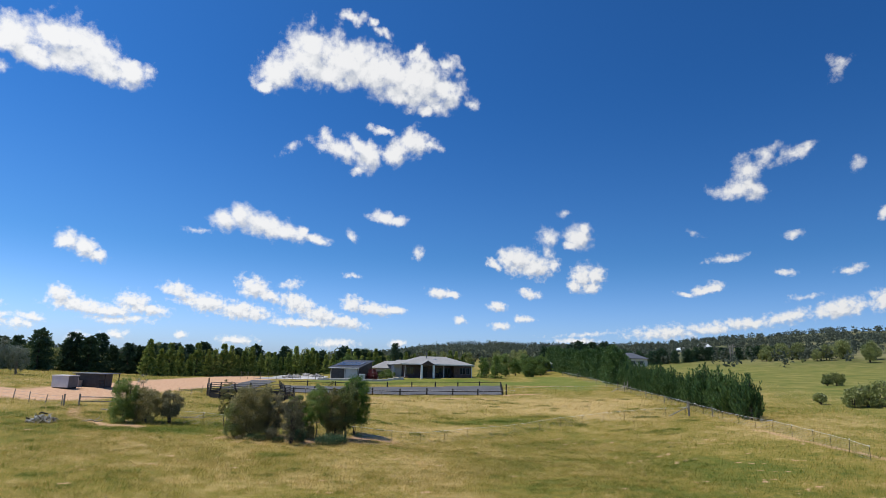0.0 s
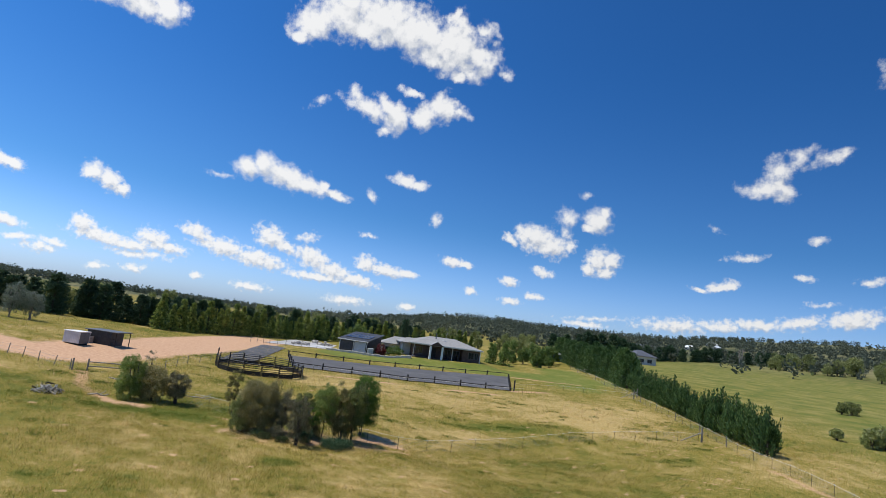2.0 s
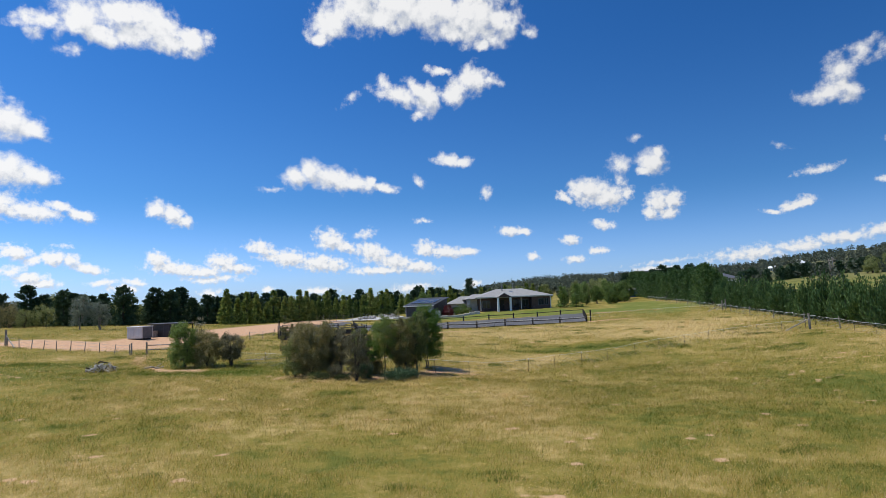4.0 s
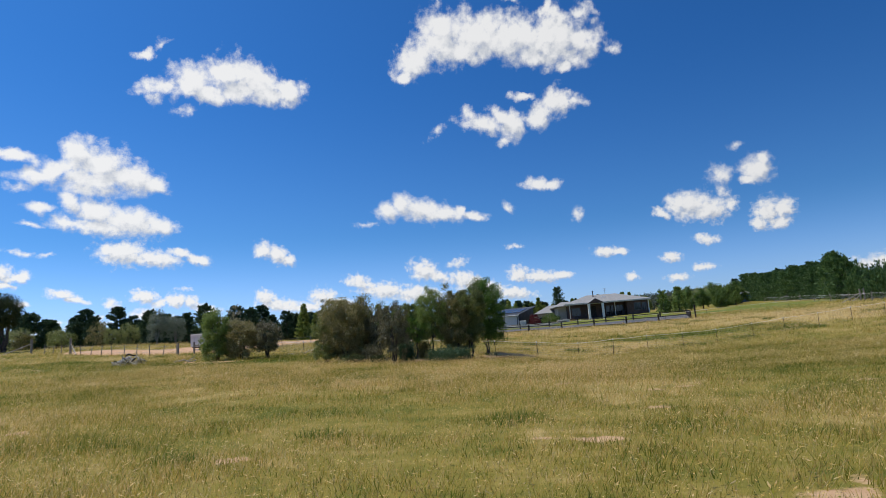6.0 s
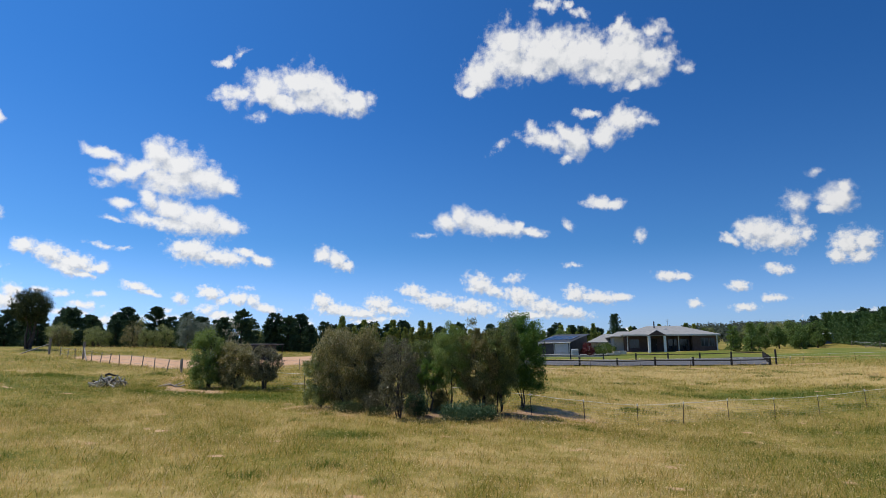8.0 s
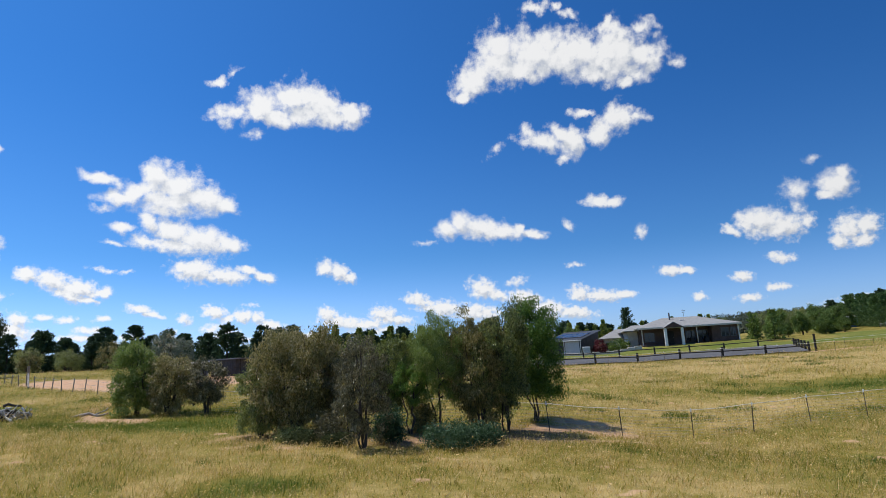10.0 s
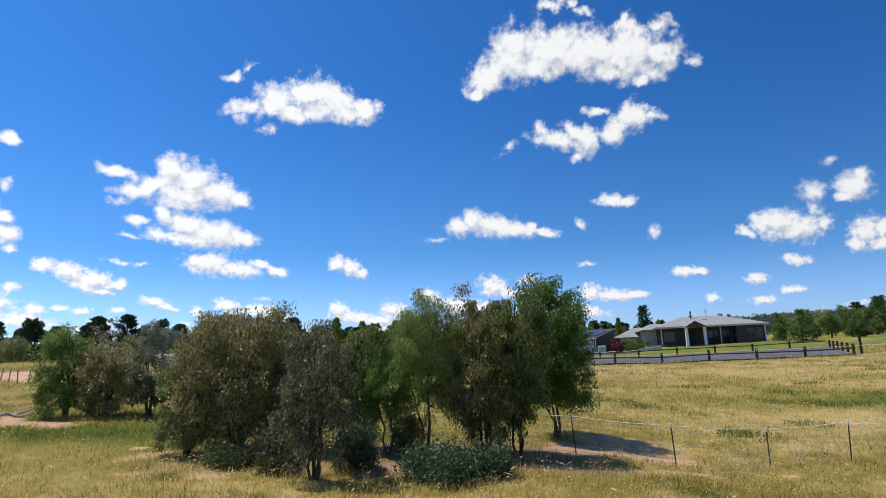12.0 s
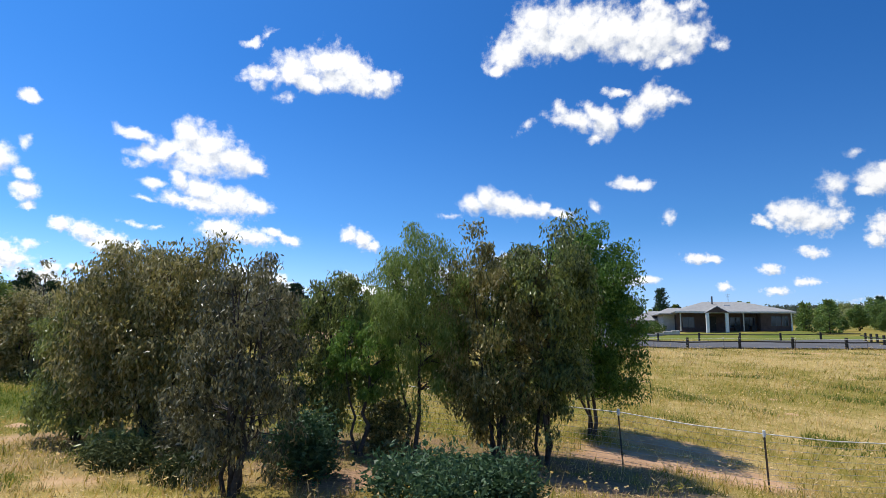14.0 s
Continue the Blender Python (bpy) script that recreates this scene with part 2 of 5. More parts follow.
lit = wn.smooth(wn.math("MULTIPLY_ADD", billow, 0.7, wn.math("SUBTRACT", depth, above)), -0.62, 0.36)
air = wn.add("ShaderNodeTexSky")
air.sky_type, air.sun_disc, air.sun_elevation, air.sun_rotation = "NISHITA", False, radians(SUN_EL), radians(SUN_AZ)
air.altitude, air.air_density, air.dust_density, air.ozone_density = 600.0, 1.0, 1.2, 2.5
clear = air.outputs[0]
tint = wn.mix(wn.smooth(el, 0.0, 28.0), (0.44, 0.85, 1.30), (0.21, 0.68, 1.24))
deep = wn.vec("MULTIPLY", clear, wn.mix(wn.smooth(el, 0.5, 11.0), (0.90, 1.18, 1.85), tint))
# the air scatters more light on the sun's side
side = wn.math("MULTIPLY", wn.math("COSINE", wn.math("RADIANS", wn.math("SUBTRACT", az, SUN_AZ))), wn.math("COSINE", wn.math("RADIANS", el)))
deep = wn.vec("SCALE", deep, scale=wn.math("MULTIPLY_ADD", side, 0.24, 0.96))
white = wn.vec("SCALE", wn.mix(lit, (6.0, 6.4, 7.1), (9.7, 9.72, 9.75)), scale=wn.math("MULTIPLY_ADD", side, 0.11, 0.91))
both = wn.mix(wn.math("MULTIPLY", cover, 0.97), deep, white)
bg = wn.add("ShaderNodeBackground", {"Color": both, "Strength": 0.1})
wn.add("ShaderNodeOutputWorld", {0: bg.outputs[0]})

sun_data = bpy.data.lights.new("sun", "SUN")
sun_data.energy, sun_data.angle, sun_data.color = 4.2, radians(0.53), (1.0, 0.955, 0.88)
sun_ob = new("sun", sun_data)
a, e = radians(SUN_AZ), radians(SUN_EL)
sun_way = Vector((math.sin(a) * math.cos(e), math.cos(a) * math.cos(e), math.sin(e)))
sun_ob.matrix_world = look(sun_way * 200, (0, 0, 0))


# ---- materials ----
def material(name):
    m = bpy.data.materials.new(name)
    m.use_nodes = True
    m.node_tree.nodes.clear()
    return m, Nodes(m.node_tree)


def finish(n, colour, rough=0.8, metal=0.0, bump=None, bump_size=0.02, bump_strength=0.6, spec=0.3, translucent=0.0):
    p = n.add("ShaderNodeBsdfPrincipled", {"Roughness": rough, "Metallic": metal, "Specular IOR Level": spec})
    if isinstance(colour, bpy.types.NodeSocket):
        n.tree.links.new(colour, p.inputs["Base Color"])
    else:
        p.inputs["Base Color"].default_value = (*colour, 1)
    if bump is not None:
        b = n.add("ShaderNodeBump", {"Height": bump, "Distance": bump_size, "Strength": bump_strength})
        n.tree.links.new(b.outputs[0], p.inputs["Normal"])
    out = p.outputs[0]
    if translucent > 0:
        tr = n.add("ShaderNodeBsdfTranslucent")
        if isinstance(colour, bpy.types.NodeSocket):
            n.tree.links.new(colour, tr.inputs[0])
        else:
            tr.inputs[0].default_value = (*colour, 1)
        out = n.add("ShaderNodeMixShader", {0: translucent, 1: out, 2: tr.outputs[0]}).outputs[0]
    n.add("ShaderNodeOutputMaterial", {0: out})


def place(n):
    return n.add("ShaderNodeNewGeometry").outputs["Position"]


def local(n):
    return n.add("ShaderNodeTexCoord").outputs["Object"]


def varied(name, dark, light, scale=3.0, rough=0.8, metal=0.0, bump=0.01, spec=0.3, fine=30.0):
    """A surface with stains at one scale and grain at another."""
    m, n = material(name)
    v = local(n)
    big, small = n.noise(v, scale, 4), n.noise(v, fine, 5)
    f = n.smooth(n.math("MULTIPLY_ADD", small, 0.4, n.math("MULTIPLY", big, 0.6)), 0.32, 0.68)
    finish(n, n.mix(f, dark, light), n.smooth(small, 0.2, 0.8, rough - 0.08, min(1, rough + 0.08)), metal, small, bump, 0.5, spec)
    return m


def leafy(name, tones, translucent=0.3, rough=0.5, spec=0.3, patch=1.2):
    """Foliage: every leaf its own tone, with patches of one tone through the crown and from tree to tree."""
    m, n = material(name)
    rnd = n.add("ShaderNodeNewGeometry").outputs["Random Per Island"]
    tree = n.add("ShaderNodeObjectInfo").outputs["Random"]
    f = n.math("MULTIPLY_ADD", rnd, 0.5, n.math("MULTIPLY", n.noise(local(n), patch, 3), 0.55))
    f = n.math("ADD", f, n.math("MULTIPLY", n.math("SUBTRACT", tree, 0.5), 0.25), clamp=True)
    ramp = n.add("ShaderNodeValToRGB", {0: f})
    els = ramp.color_ramp.elements
    els[0].position, els[0].color = 0.12, (*tones[0], 1)
    els[1].position, els[1].color = 0.92, (*tones[-1], 1)
    for i, t in enumerate(tones[1:-1]):
        els.new(0.12 + 0.8 * (i + 1) / (len(tones) - 1)).color = (*t, 1)
    finish(n, ramp.outputs[0], rough, spec=spec, translucent=translucent)
    return m


def capsule(n, at, a, b, r, soft):
    """1 inside a lane from a to b of half width r, 0 outside, with a soft edge."""
    ba = (b[0] - a[0], b[1] - a[1], 0)
    ll = ba[0] ** 2 + ba[1] ** 2 + 1e-6
    pa = n.vec("SUBTRACT", at, (a[0], a[1], 0))
    h = n.math("DIVIDE", n.vec("DOT_PRODUCT", pa, ba, out="Value"), ll, clamp=True)
    far = n.vec("LENGTH", n.vec("SUBTRACT", pa, n.vec("SCALE", ba, scale=h)), out="Value")
    return n.math("SUBTRACT", 1.0, n.smooth(far, r - soft, r + soft))


def cover_colours(n, p):
    """Pasture colours by place: 0 lush green, 1 bleached straw; shared by the ground and its grass."""
    big = n.noise(p, 0.055, 3)
    mid = n.noise(n.vec("ADD", p, (31, 7, 0)), 0.17, 4, 0.6)
    clump = n.noise(n.vec("ADD", p, (71, 23, 0)), 0.55, 3, 0.6)
    tuft = n.noise(n.vec("ADD", p, (3, 51, 0)), 1.6, 3, 0.6)
    f = n.math("MULTIPLY_ADD", n.math("SUBTRACT", mid, 0.5), 0.8, n.math("MULTIPLY_ADD", n.math("SUBTRACT", big, 0.5), 0.6, 0.505))
    f = n.math("MULTIPLY_ADD", n.math("SUBTRACT", clump, 0.5), 0.62, f)
    f = n.math("MULTIPLY_ADD", n.math("SUBTRACT", tuft, 0.5), 0.55, f)
    # lush growth round the brush pile and track, in a hollow beyond the fence and on the eastern side
    for a, b, r, soft, by in (((-27, 43), (-13, 44.5), 4.0, 3.5, -0.22), ((5, 53), (19, 58), 1.6, 1.4, -0.26), ((8, 47), (14, 51), 1.0, 1.0, -0.2),
                              ((12, 22), (22, 40), 8.0, 7.0, -0.10), ((-19, 40.5), (-13, 40.8), 0.9, 0.7, -0.3), ((-7, 33), (-6, 33.4), 0.7, 0.6, -0.3),
                              # dry ground in front of the arena, along the hedge and round the clump
                              ((-4, 68), (20, 72), 8.0, 6.0, 0.17), ((22, 60), (33, 74), 5.0, 4.0, 0.2), ((2, 46), (14, 63), 4.0, 4.0, 0.12), ((-10, 31), (-2, 34), 5.0, 5.0, 0.09),
                              ((33.5, 44), (45, 50), 5.0, 4.0, 0.15)):
        f = n.math("MULTIPLY_ADD", capsule(n, p, a, b, r, soft), by, f)
    return big, mid, f


def scrapes(x, y):
    """Where the soil shows through: above 0.98. For numbers or arrays."""
    return np.sin(0.83 * x + 2.3 * np.sin(0.61 * y + 0.4)) * np.sin(1.27 * y + 1.9 * np.sin(0.47 * x + 1.1)) + 0.12 * np.sin(5.1 * x + 3.3 * y) * np.sin(6.7 * y - 2.9 * x)


def scrape_nodes(n, p):
    """The same pattern as scrapes(), in nodes."""
    xy = n.add("ShaderNodeSeparateXYZ", {0: p}).outputs
    x, y = xy[0], xy[1]

    def wave(u, ku, v=None, kv=0.0, off=0.0):
        t = n.math("MULTIPLY_ADD", u, ku, off)
        return n.math("SINE", t if v is None else n.math("MULTIPLY_ADD", v, kv, t))
    a = wave(x, 0.83, wave(y, 0.61, off=0.4), 2.3)
    b = wave(y, 1.27, wave(x, 0.47, off=1.1), 1.9)
    c = n.math("MULTIPLY", wave(x, 5.1, y, 3.3), wave(y, 6.7, x, -2.9))
    return n.math("MULTIPLY_ADD", c, 0.12, n.math("MULTIPLY", a, b))


def ground_material():
    m, n = material("pasture")
    p = place(n)
    flat = n.vec("MULTIPLY", p, (1, 1, 0))
    big, mid, f = cover_colours(n, flat)
    fine = n.noise(flat, 2.6, 6, 0.7)
    tiny = n.noise(flat, 19.0, 4, 0.7)
    tone = n.math("MULTIPLY_ADD", n.math("SUBTRACT", fine, 0.5), 0.55, f)
    grass = n.mix(n.smooth(tone, 0.22, 0.52), (0.098, 0.122, 0.018), (0.235, 0.190, 0.037))
    grass = n.mix(n.smooth(tone, 0.48, 0.80), grass, (0.50, 0.36, 0.14))
    grass = n.mix(n.smooth(tiny, 0.3, 0.75, 0.0, 0.45), grass, (0.19, 0.155, 0.042))
    # the paddock beyond the hedge is greener
    xs = n.add("ShaderNodeSeparateXYZ", {0: flat}).outputs
    green = n.smooth(n.math("MULTIPLY_ADD", xs[1], -0.22, xs[0]), 26, 60)
    meadow = n.mix(n.smooth(n.math("MULTIPLY_ADD", fine, 0.25, mid), 0.48, 0.80), (0.115, 0.142, 0.030), (0.225, 0.205, 0.055))
    grass = n.mix(n.math("MULTIPLY", green, 0.8), grass, meadow)
    # mown lawn round the house
    lawn = n.math("MAXIMUM", capsule(n, flat, (-4, 112), (44, 112), 6.5, 1.5), capsule(n, flat, (36, 98), (44, 130), 5.0, 2.5))
    grass = n.mix(n.math("MULTIPLY", lawn, 0.62), grass, n.mix(fine, (0.070, 0.125, 0.022), (0.155, 0.205, 0.042)))
    # bare red soil: the yard, the foot track, scrapes under the trees and along the fence
    edge = n.vec("ADD", flat, n.vec("SCALE", n.vec("SUBTRACT", n.noise(flat, 0.5, 5, 0.65, "Color"), (0.5, 0.5, 0.5)), scale=3.0))
    yard = capsule(n, edge, (-40, 60.5), (-31, 57.5), 3.1, 0.7)
    for a, b, r in (((-30, 59), (-26, 80), 5.0), ((-26, 80), (-22, 118), 5.5)):
        yard = n.math("MAXIMUM", yard, capsule(n, edge, a, b, r, 0.8))
    close = n.vec("ADD", flat, n.vec("SCALE", n.vec("SUBTRACT", n.noise(flat, 1.6, 4, 0.65, "Color"), (0.5, 0.5, 0.5)), scale=1.3))
    track = capsule(n, close, (-25.0, 51.5), (-22.8, 46), 0.35, 0.3)
    for a, b, r in (((-22.8, 46), (-20.4, 43.2), 0.22), ((-20.4, 43.2), (-18.4, 41.7), 0.4), ((-19.2, 41.9), (-17.0, 42.1), 0.45), ((-9.6, 37.0), (-9.2, 37.3), 0.12), ((-8.2, 37.0), (-8.0, 37.2), 0.15), ((-10.9, 38.2), (-10.5, 39.0), 0.2), ((-5.4, 38.7), (-4.8, 39.2), 0.4), ((-4.6, 39.7), (-1.6, 40.6), 0.3),
                    ((-1.6, 42.8), (0.7, 42.9), 0.75), ((-0.9, 40.5), (1.3, 41.3), 0.2), ((-1.0, 44.3), (0.1, 44.2), 0.5), ((26, 105), (38, 103), 0.45),
                    ((-6, 73), (2, 75), 0.5), ((9, 75.5), (16, 77), 0.5), ((31.5, 31), (33, 46), 0.25), ((20, 83), (26, 86), 0.6)):
        track = n.math("MAXIMUM", track, capsule(n, close, a, b, r, 0.35))
    spots = n.math("MAXIMUM", n.smooth(n.noise(flat, 0.42, 5, 0.7), 0.68, 0.74), n.smooth(n.noise(n.vec("ADD", flat, (9, 4, 0)), 0.9, 4, 0.65), 0.72, 0.77))
    scrape = n.smooth(n.math("MULTIPLY_ADD", n.math("SUBTRACT", fine, 0.5), 0.35, scrape_nodes(n, flat)), 0.96, 1.04)
    spots = n.math("MAXIMUM", spots, n.math("MULTIPLY", scrape, n.smooth(n.add("ShaderNodeSeparateXYZ", {0: flat}).outputs[1], 84, 76)))
    bare = n.math("MAXIMUM", yard, n.math("MAXIMUM", n.math("MULTIPLY", track, 0.9), n.math("MULTIPLY", spots, 0.8)))
    soil = n.mix(n.smooth(fine, 0.3, 0.7), (0.48, 0.275, 0.155), (0.63, 0.405, 0.25))
    col = n.mix(bare, grass, soil)
    # leaf litter under the clump, its brown deepened to paint the trees' shade
    litter_shade = n.math("MULTIPLY", capsule(n, close, (-8.8, 39.2), (-2.2, 41.2), 1.7, 0.7), n.smooth(fine, 0.25, 0.6))
    col = n.mix(n.math("MULTIPLY", litter_shade, 0.85), col, n.mix(n.smooth(tiny, 0.35, 0.65), (0.10, 0.06, 0.04), (0.33, 0.21, 0.14)))
    # wooded hills far off
    far = n.smooth(n.vec("LENGTH", n.vec("SUBTRACT", flat, (0, 60, 0)), out="Value"), 300, 480)
    wood = n.mix(n.smooth(n.noise(flat, 0.016, 6, 0.7), 0.42, 0.62), (0.06, 0.072, 0.035), (0.21, 0.19, 0.09))
    col = n.mix(far, col, wood)
    relief = n.math("MULTIPLY_ADD", tiny, 0.4, fine)
    finish(n, col, 0.95, bump=relief, bump_size=0.12, bump_strength=0.35, spec=0.1)
    return m


def grass_material(name, straw):
    m, n = material(name)
    rnd = n.add("ShaderNodeNewGeometry").outputs["Random Per Island"]
    flat = n.vec("MULTIPLY", place(n), (1, 1, 0))
    big, mid, f = cover_colours(n, flat)
    tone = n.math("MULTIPLY_ADD", n.math("SUBTRACT", rnd, 0.5), 0.62, f)
    tone = n.math("ADD", tone, straw)
    ramp = n.add("ShaderNodeValToRGB", {0: tone})
    els = ramp.color_ramp.elements
    els[0].position, els[0].color = 0.12, (0.105, 0.155, 0.020, 1)
    els[1].position, els[1].color = 0.86, (0.76, 0.58, 0.30, 1)
    els.new(0.38).color = (0.30, 0.27, 0.040, 1)
    els.new(0.55).color = (0.54, 0.39, 0.10, 1)
    els.new(0.70).color = (0.70, 0.48, 0.18, 1)
    finish(n, ramp.outputs[0], 0.8, spec=0.1, translucent=0.48)
    return m


M = {
    "ground": ground_material(),
    "grass": grass_material("grass_blades", -0.03),
    "seed": grass_material("seed_stalks", 0.22),
    "lush": leafy("lush_grass", ((0.075, 0.125, 0.018), (0.120, 0.185, 0.028), (0.190, 0.240, 0.042), (0.310, 0.310, 0.085)), 0.5, 0.7, 0.15, 0.6),
    # gum, gum_brown, gum_grey: end tones stretched to paint leaf glints and crown shade
    "gum": leafy("gum_leaves", ((0.026, 0.040, 0.011), (0.150, 0.185, 0.045), (0.325, 0.350, 0.095), (0.54, 0.54, 0.26)), 0.38, 0.36, 0.55),
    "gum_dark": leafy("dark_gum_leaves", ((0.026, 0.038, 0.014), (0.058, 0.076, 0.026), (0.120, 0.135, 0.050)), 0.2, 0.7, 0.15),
    "gum_brown": leafy("gum_leaves_bronze", ((0.028, 0.031, 0.010), (0.165, 0.160, 0.046), (0.355, 0.300, 0.098), (0.57, 0.50, 0.29)), 0.38, 0.36, 0.55),
    "gum_grey": leafy("gum_leaves_grey", ((0.024, 0.025, 0.011), (0.125, 0.120, 0.053), (0.280, 0.250, 0.130), (0.57, 0.52, 0.39)), 0.36, 0.38, 0.5),
    "silver": leafy("silver_leaves", ((0.14, 0.17, 0.12), (0.26, 0.30, 0.22), (0.40, 0.44, 0.35)), 0.35),
    "wattle": leafy("wattle_leaves", ((0.070, 0.115, 0.024), (0.150, 0.220, 0.045), (0.240, 0.310, 0.072), (0.37, 0.42, 0.14)), 0.42),
    "bright": leafy("bright_leaves", ((0.055, 0.115, 0.020), (0.110, 0.205, 0.035), (0.180, 0.290, 0.052), (0.31, 0.42, 0.10)), 0.42),
    "garden": leafy("garden_leaves", ((0.045, 0.085, 0.018), (0.105, 0.170, 0.036), (0.185, 0.265, 0.060), (0.30, 0.37, 0.11)), 0.35),
    "herb": leafy("herb_leaves", ((0.024, 0.055, 0.024), (0.060, 0.118, 0.052), (0.120, 0.190, 0.088)), 0.3),
    "pine": leafy("pine_needles", ((0.020, 0.048, 0.015), (0.050, 0.105, 0.030), (0.105, 0.180, 0.050), (0.20, 0.29, 0.085)), 0.22, 0.5, 0.3),
    "pine_dark": leafy("old_pine_needles", ((0.030, 0.054, 0.030), (0.054, 0.098, 0.048), (0.104, 0.158, 0.067)), 0.12, 0.6, 0.2, 0.5),
    "cypress": leafy("cypress_sprays", ((0.040, 0.080, 0.022), (0.120, 0.180, 0.040), (0.330, 0.385, 0.090), (0.55, 0.56, 0.16)), 0.25, 0.6, 0.2, 0.8),
    # forest leaves paled and greyed: distance haze is put into their colour
    "wood_hazed": leafy("hazed_far_leaves", ((0.085, 0.102, 0.072), (0.110, 0.128, 0.088), (0.145, 0.158, 0.108)), 0.4, 0.8, 0.1, 0.05),
    "red_leaf": leafy("red_leaves", ((0.08, 0.015, 0.02), (0.16, 0.03, 0.035), (0.24, 0.06, 0.05)), 0.3),
    "bark": varied("bark", (0.035, 0.028, 0.022), (0.12, 0.10, 0.085), 5, 0.9, bump=0.02),
    "bark_pale": varied("pale_bark", (0.13, 0.115, 0.095), (0.34, 0.31, 0.27), 4, 0.85, bump=0.01),
    "log": varied("weathered_wood", (0.16, 0.14, 0.12), (0.52, 0.48, 0.43), 6, 0.85, bump=0.01),
    "log_pale": varied("bleached_wood", (0.36, 0.33, 0.29), (0.72, 0.69, 0.63), 6, 0.85, bump=0.01),
    "timber": varied("dark_timber", (0.018, 0.016, 0.014), (0.055, 0.048, 0.042), 6, 0.8, bump=0.006),
    "post": varied("post_wood", (0.16, 0.14, 0.115), (0.33, 0.30, 0.26), 7, 0.85, bump=0.008),
    "steel": varied("post_steel", (0.06, 0.045, 0.035), (0.13, 0.10, 0.08), 9, 0.8, 0.0),
    "wire": varied("galvanised_wire", (0.30, 0.30, 0.29), (0.45, 0.45, 0.44), 9, 0.55, 0.5),
    "cap": varied("white_plastic", (0.72, 0.72, 0.68), (0.82, 0.82, 0.79), 9, 0.5),
    "tape": varied("white_tape", (0.66, 0.65, 0.58), (0.78, 0.77, 0.72), 9, 0.6),
    "pen": varied("black_steel", (0.012, 0.012, 0.013), (0.035, 0.035, 0.037), 5, 0.5, 0.3),
    "arena": varied("arena_sand", (0.080, 0.078, 0.078), (0.135, 0.131, 0.129), 0.35, 0.95, bump=0.03, fine=9),
    "tin_dark": varied("charcoal_steel", (0.042, 0.043, 0.046), (0.075, 0.077, 0.08), 1.5, 0.5, 0.2),
    "tin_mid": varied("grey_steel", (0.11, 0.115, 0.125), (0.16, 0.165, 0.175), 1.5, 0.5, 0.2),
    "tin_white": varied("pale_steel", (0.50, 0.51, 0.51), (0.62, 0.63, 0.63), 1.2, 0.5, 0.1),
    "roller": varied("roller_door", (0.44, 0.46, 0.48), (0.52, 0.54, 0.56), 2, 0.5),
    "roof": varied("roof_tiles", (0.25, 0.242, 0.225), (0.34, 0.33, 0.31), 2.0, 0.8, bump=0.01),
    "brick": varied("brickwork", (0.075, 0.048, 0.04), (0.13, 0.085, 0.072), 2, 0.85, bump=0.008, fine=14),
    "render": varied("cream_render", (0.52, 0.49, 0.43), (0.63, 0.60, 0.54), 2, 0.8),
    "white": varied("white_paint", (0.74, 0.74, 0.72), (0.82, 0.82, 0.80), 3, 0.55),
    "stone": varied("pale_stone", (0.38, 0.34, 0.29), (0.58, 0.54, 0.48), 1.2, 0.9, bump=0.02),
    "solar": varied("solar_cells", (0.008, 0.010, 0.020), (0.016, 0.020, 0.038), 3, 0.18, 0.0, spec=0.6),
    "tank": varied("tank_plastic", (0.42, 0.44, 0.44), (0.55, 0.57, 0.57), 3, 0.6),
    "blue": varied("blue_canvas", (0.06, 0.12, 0.24), (0.10, 0.18, 0.33), 3, 0.7),
    "gravel": varied("crushed_gravel", (0.30, 0.29, 0.275), (0.62, 0.60, 0.57), 0.35, 0.9, bump=0.02, fine=2.5),
}
_m, _n = material("window_glass")
finish(_n, (0.02, 0.024, 0.028), 0.06, spec=0.7)
M["glass"] = _m


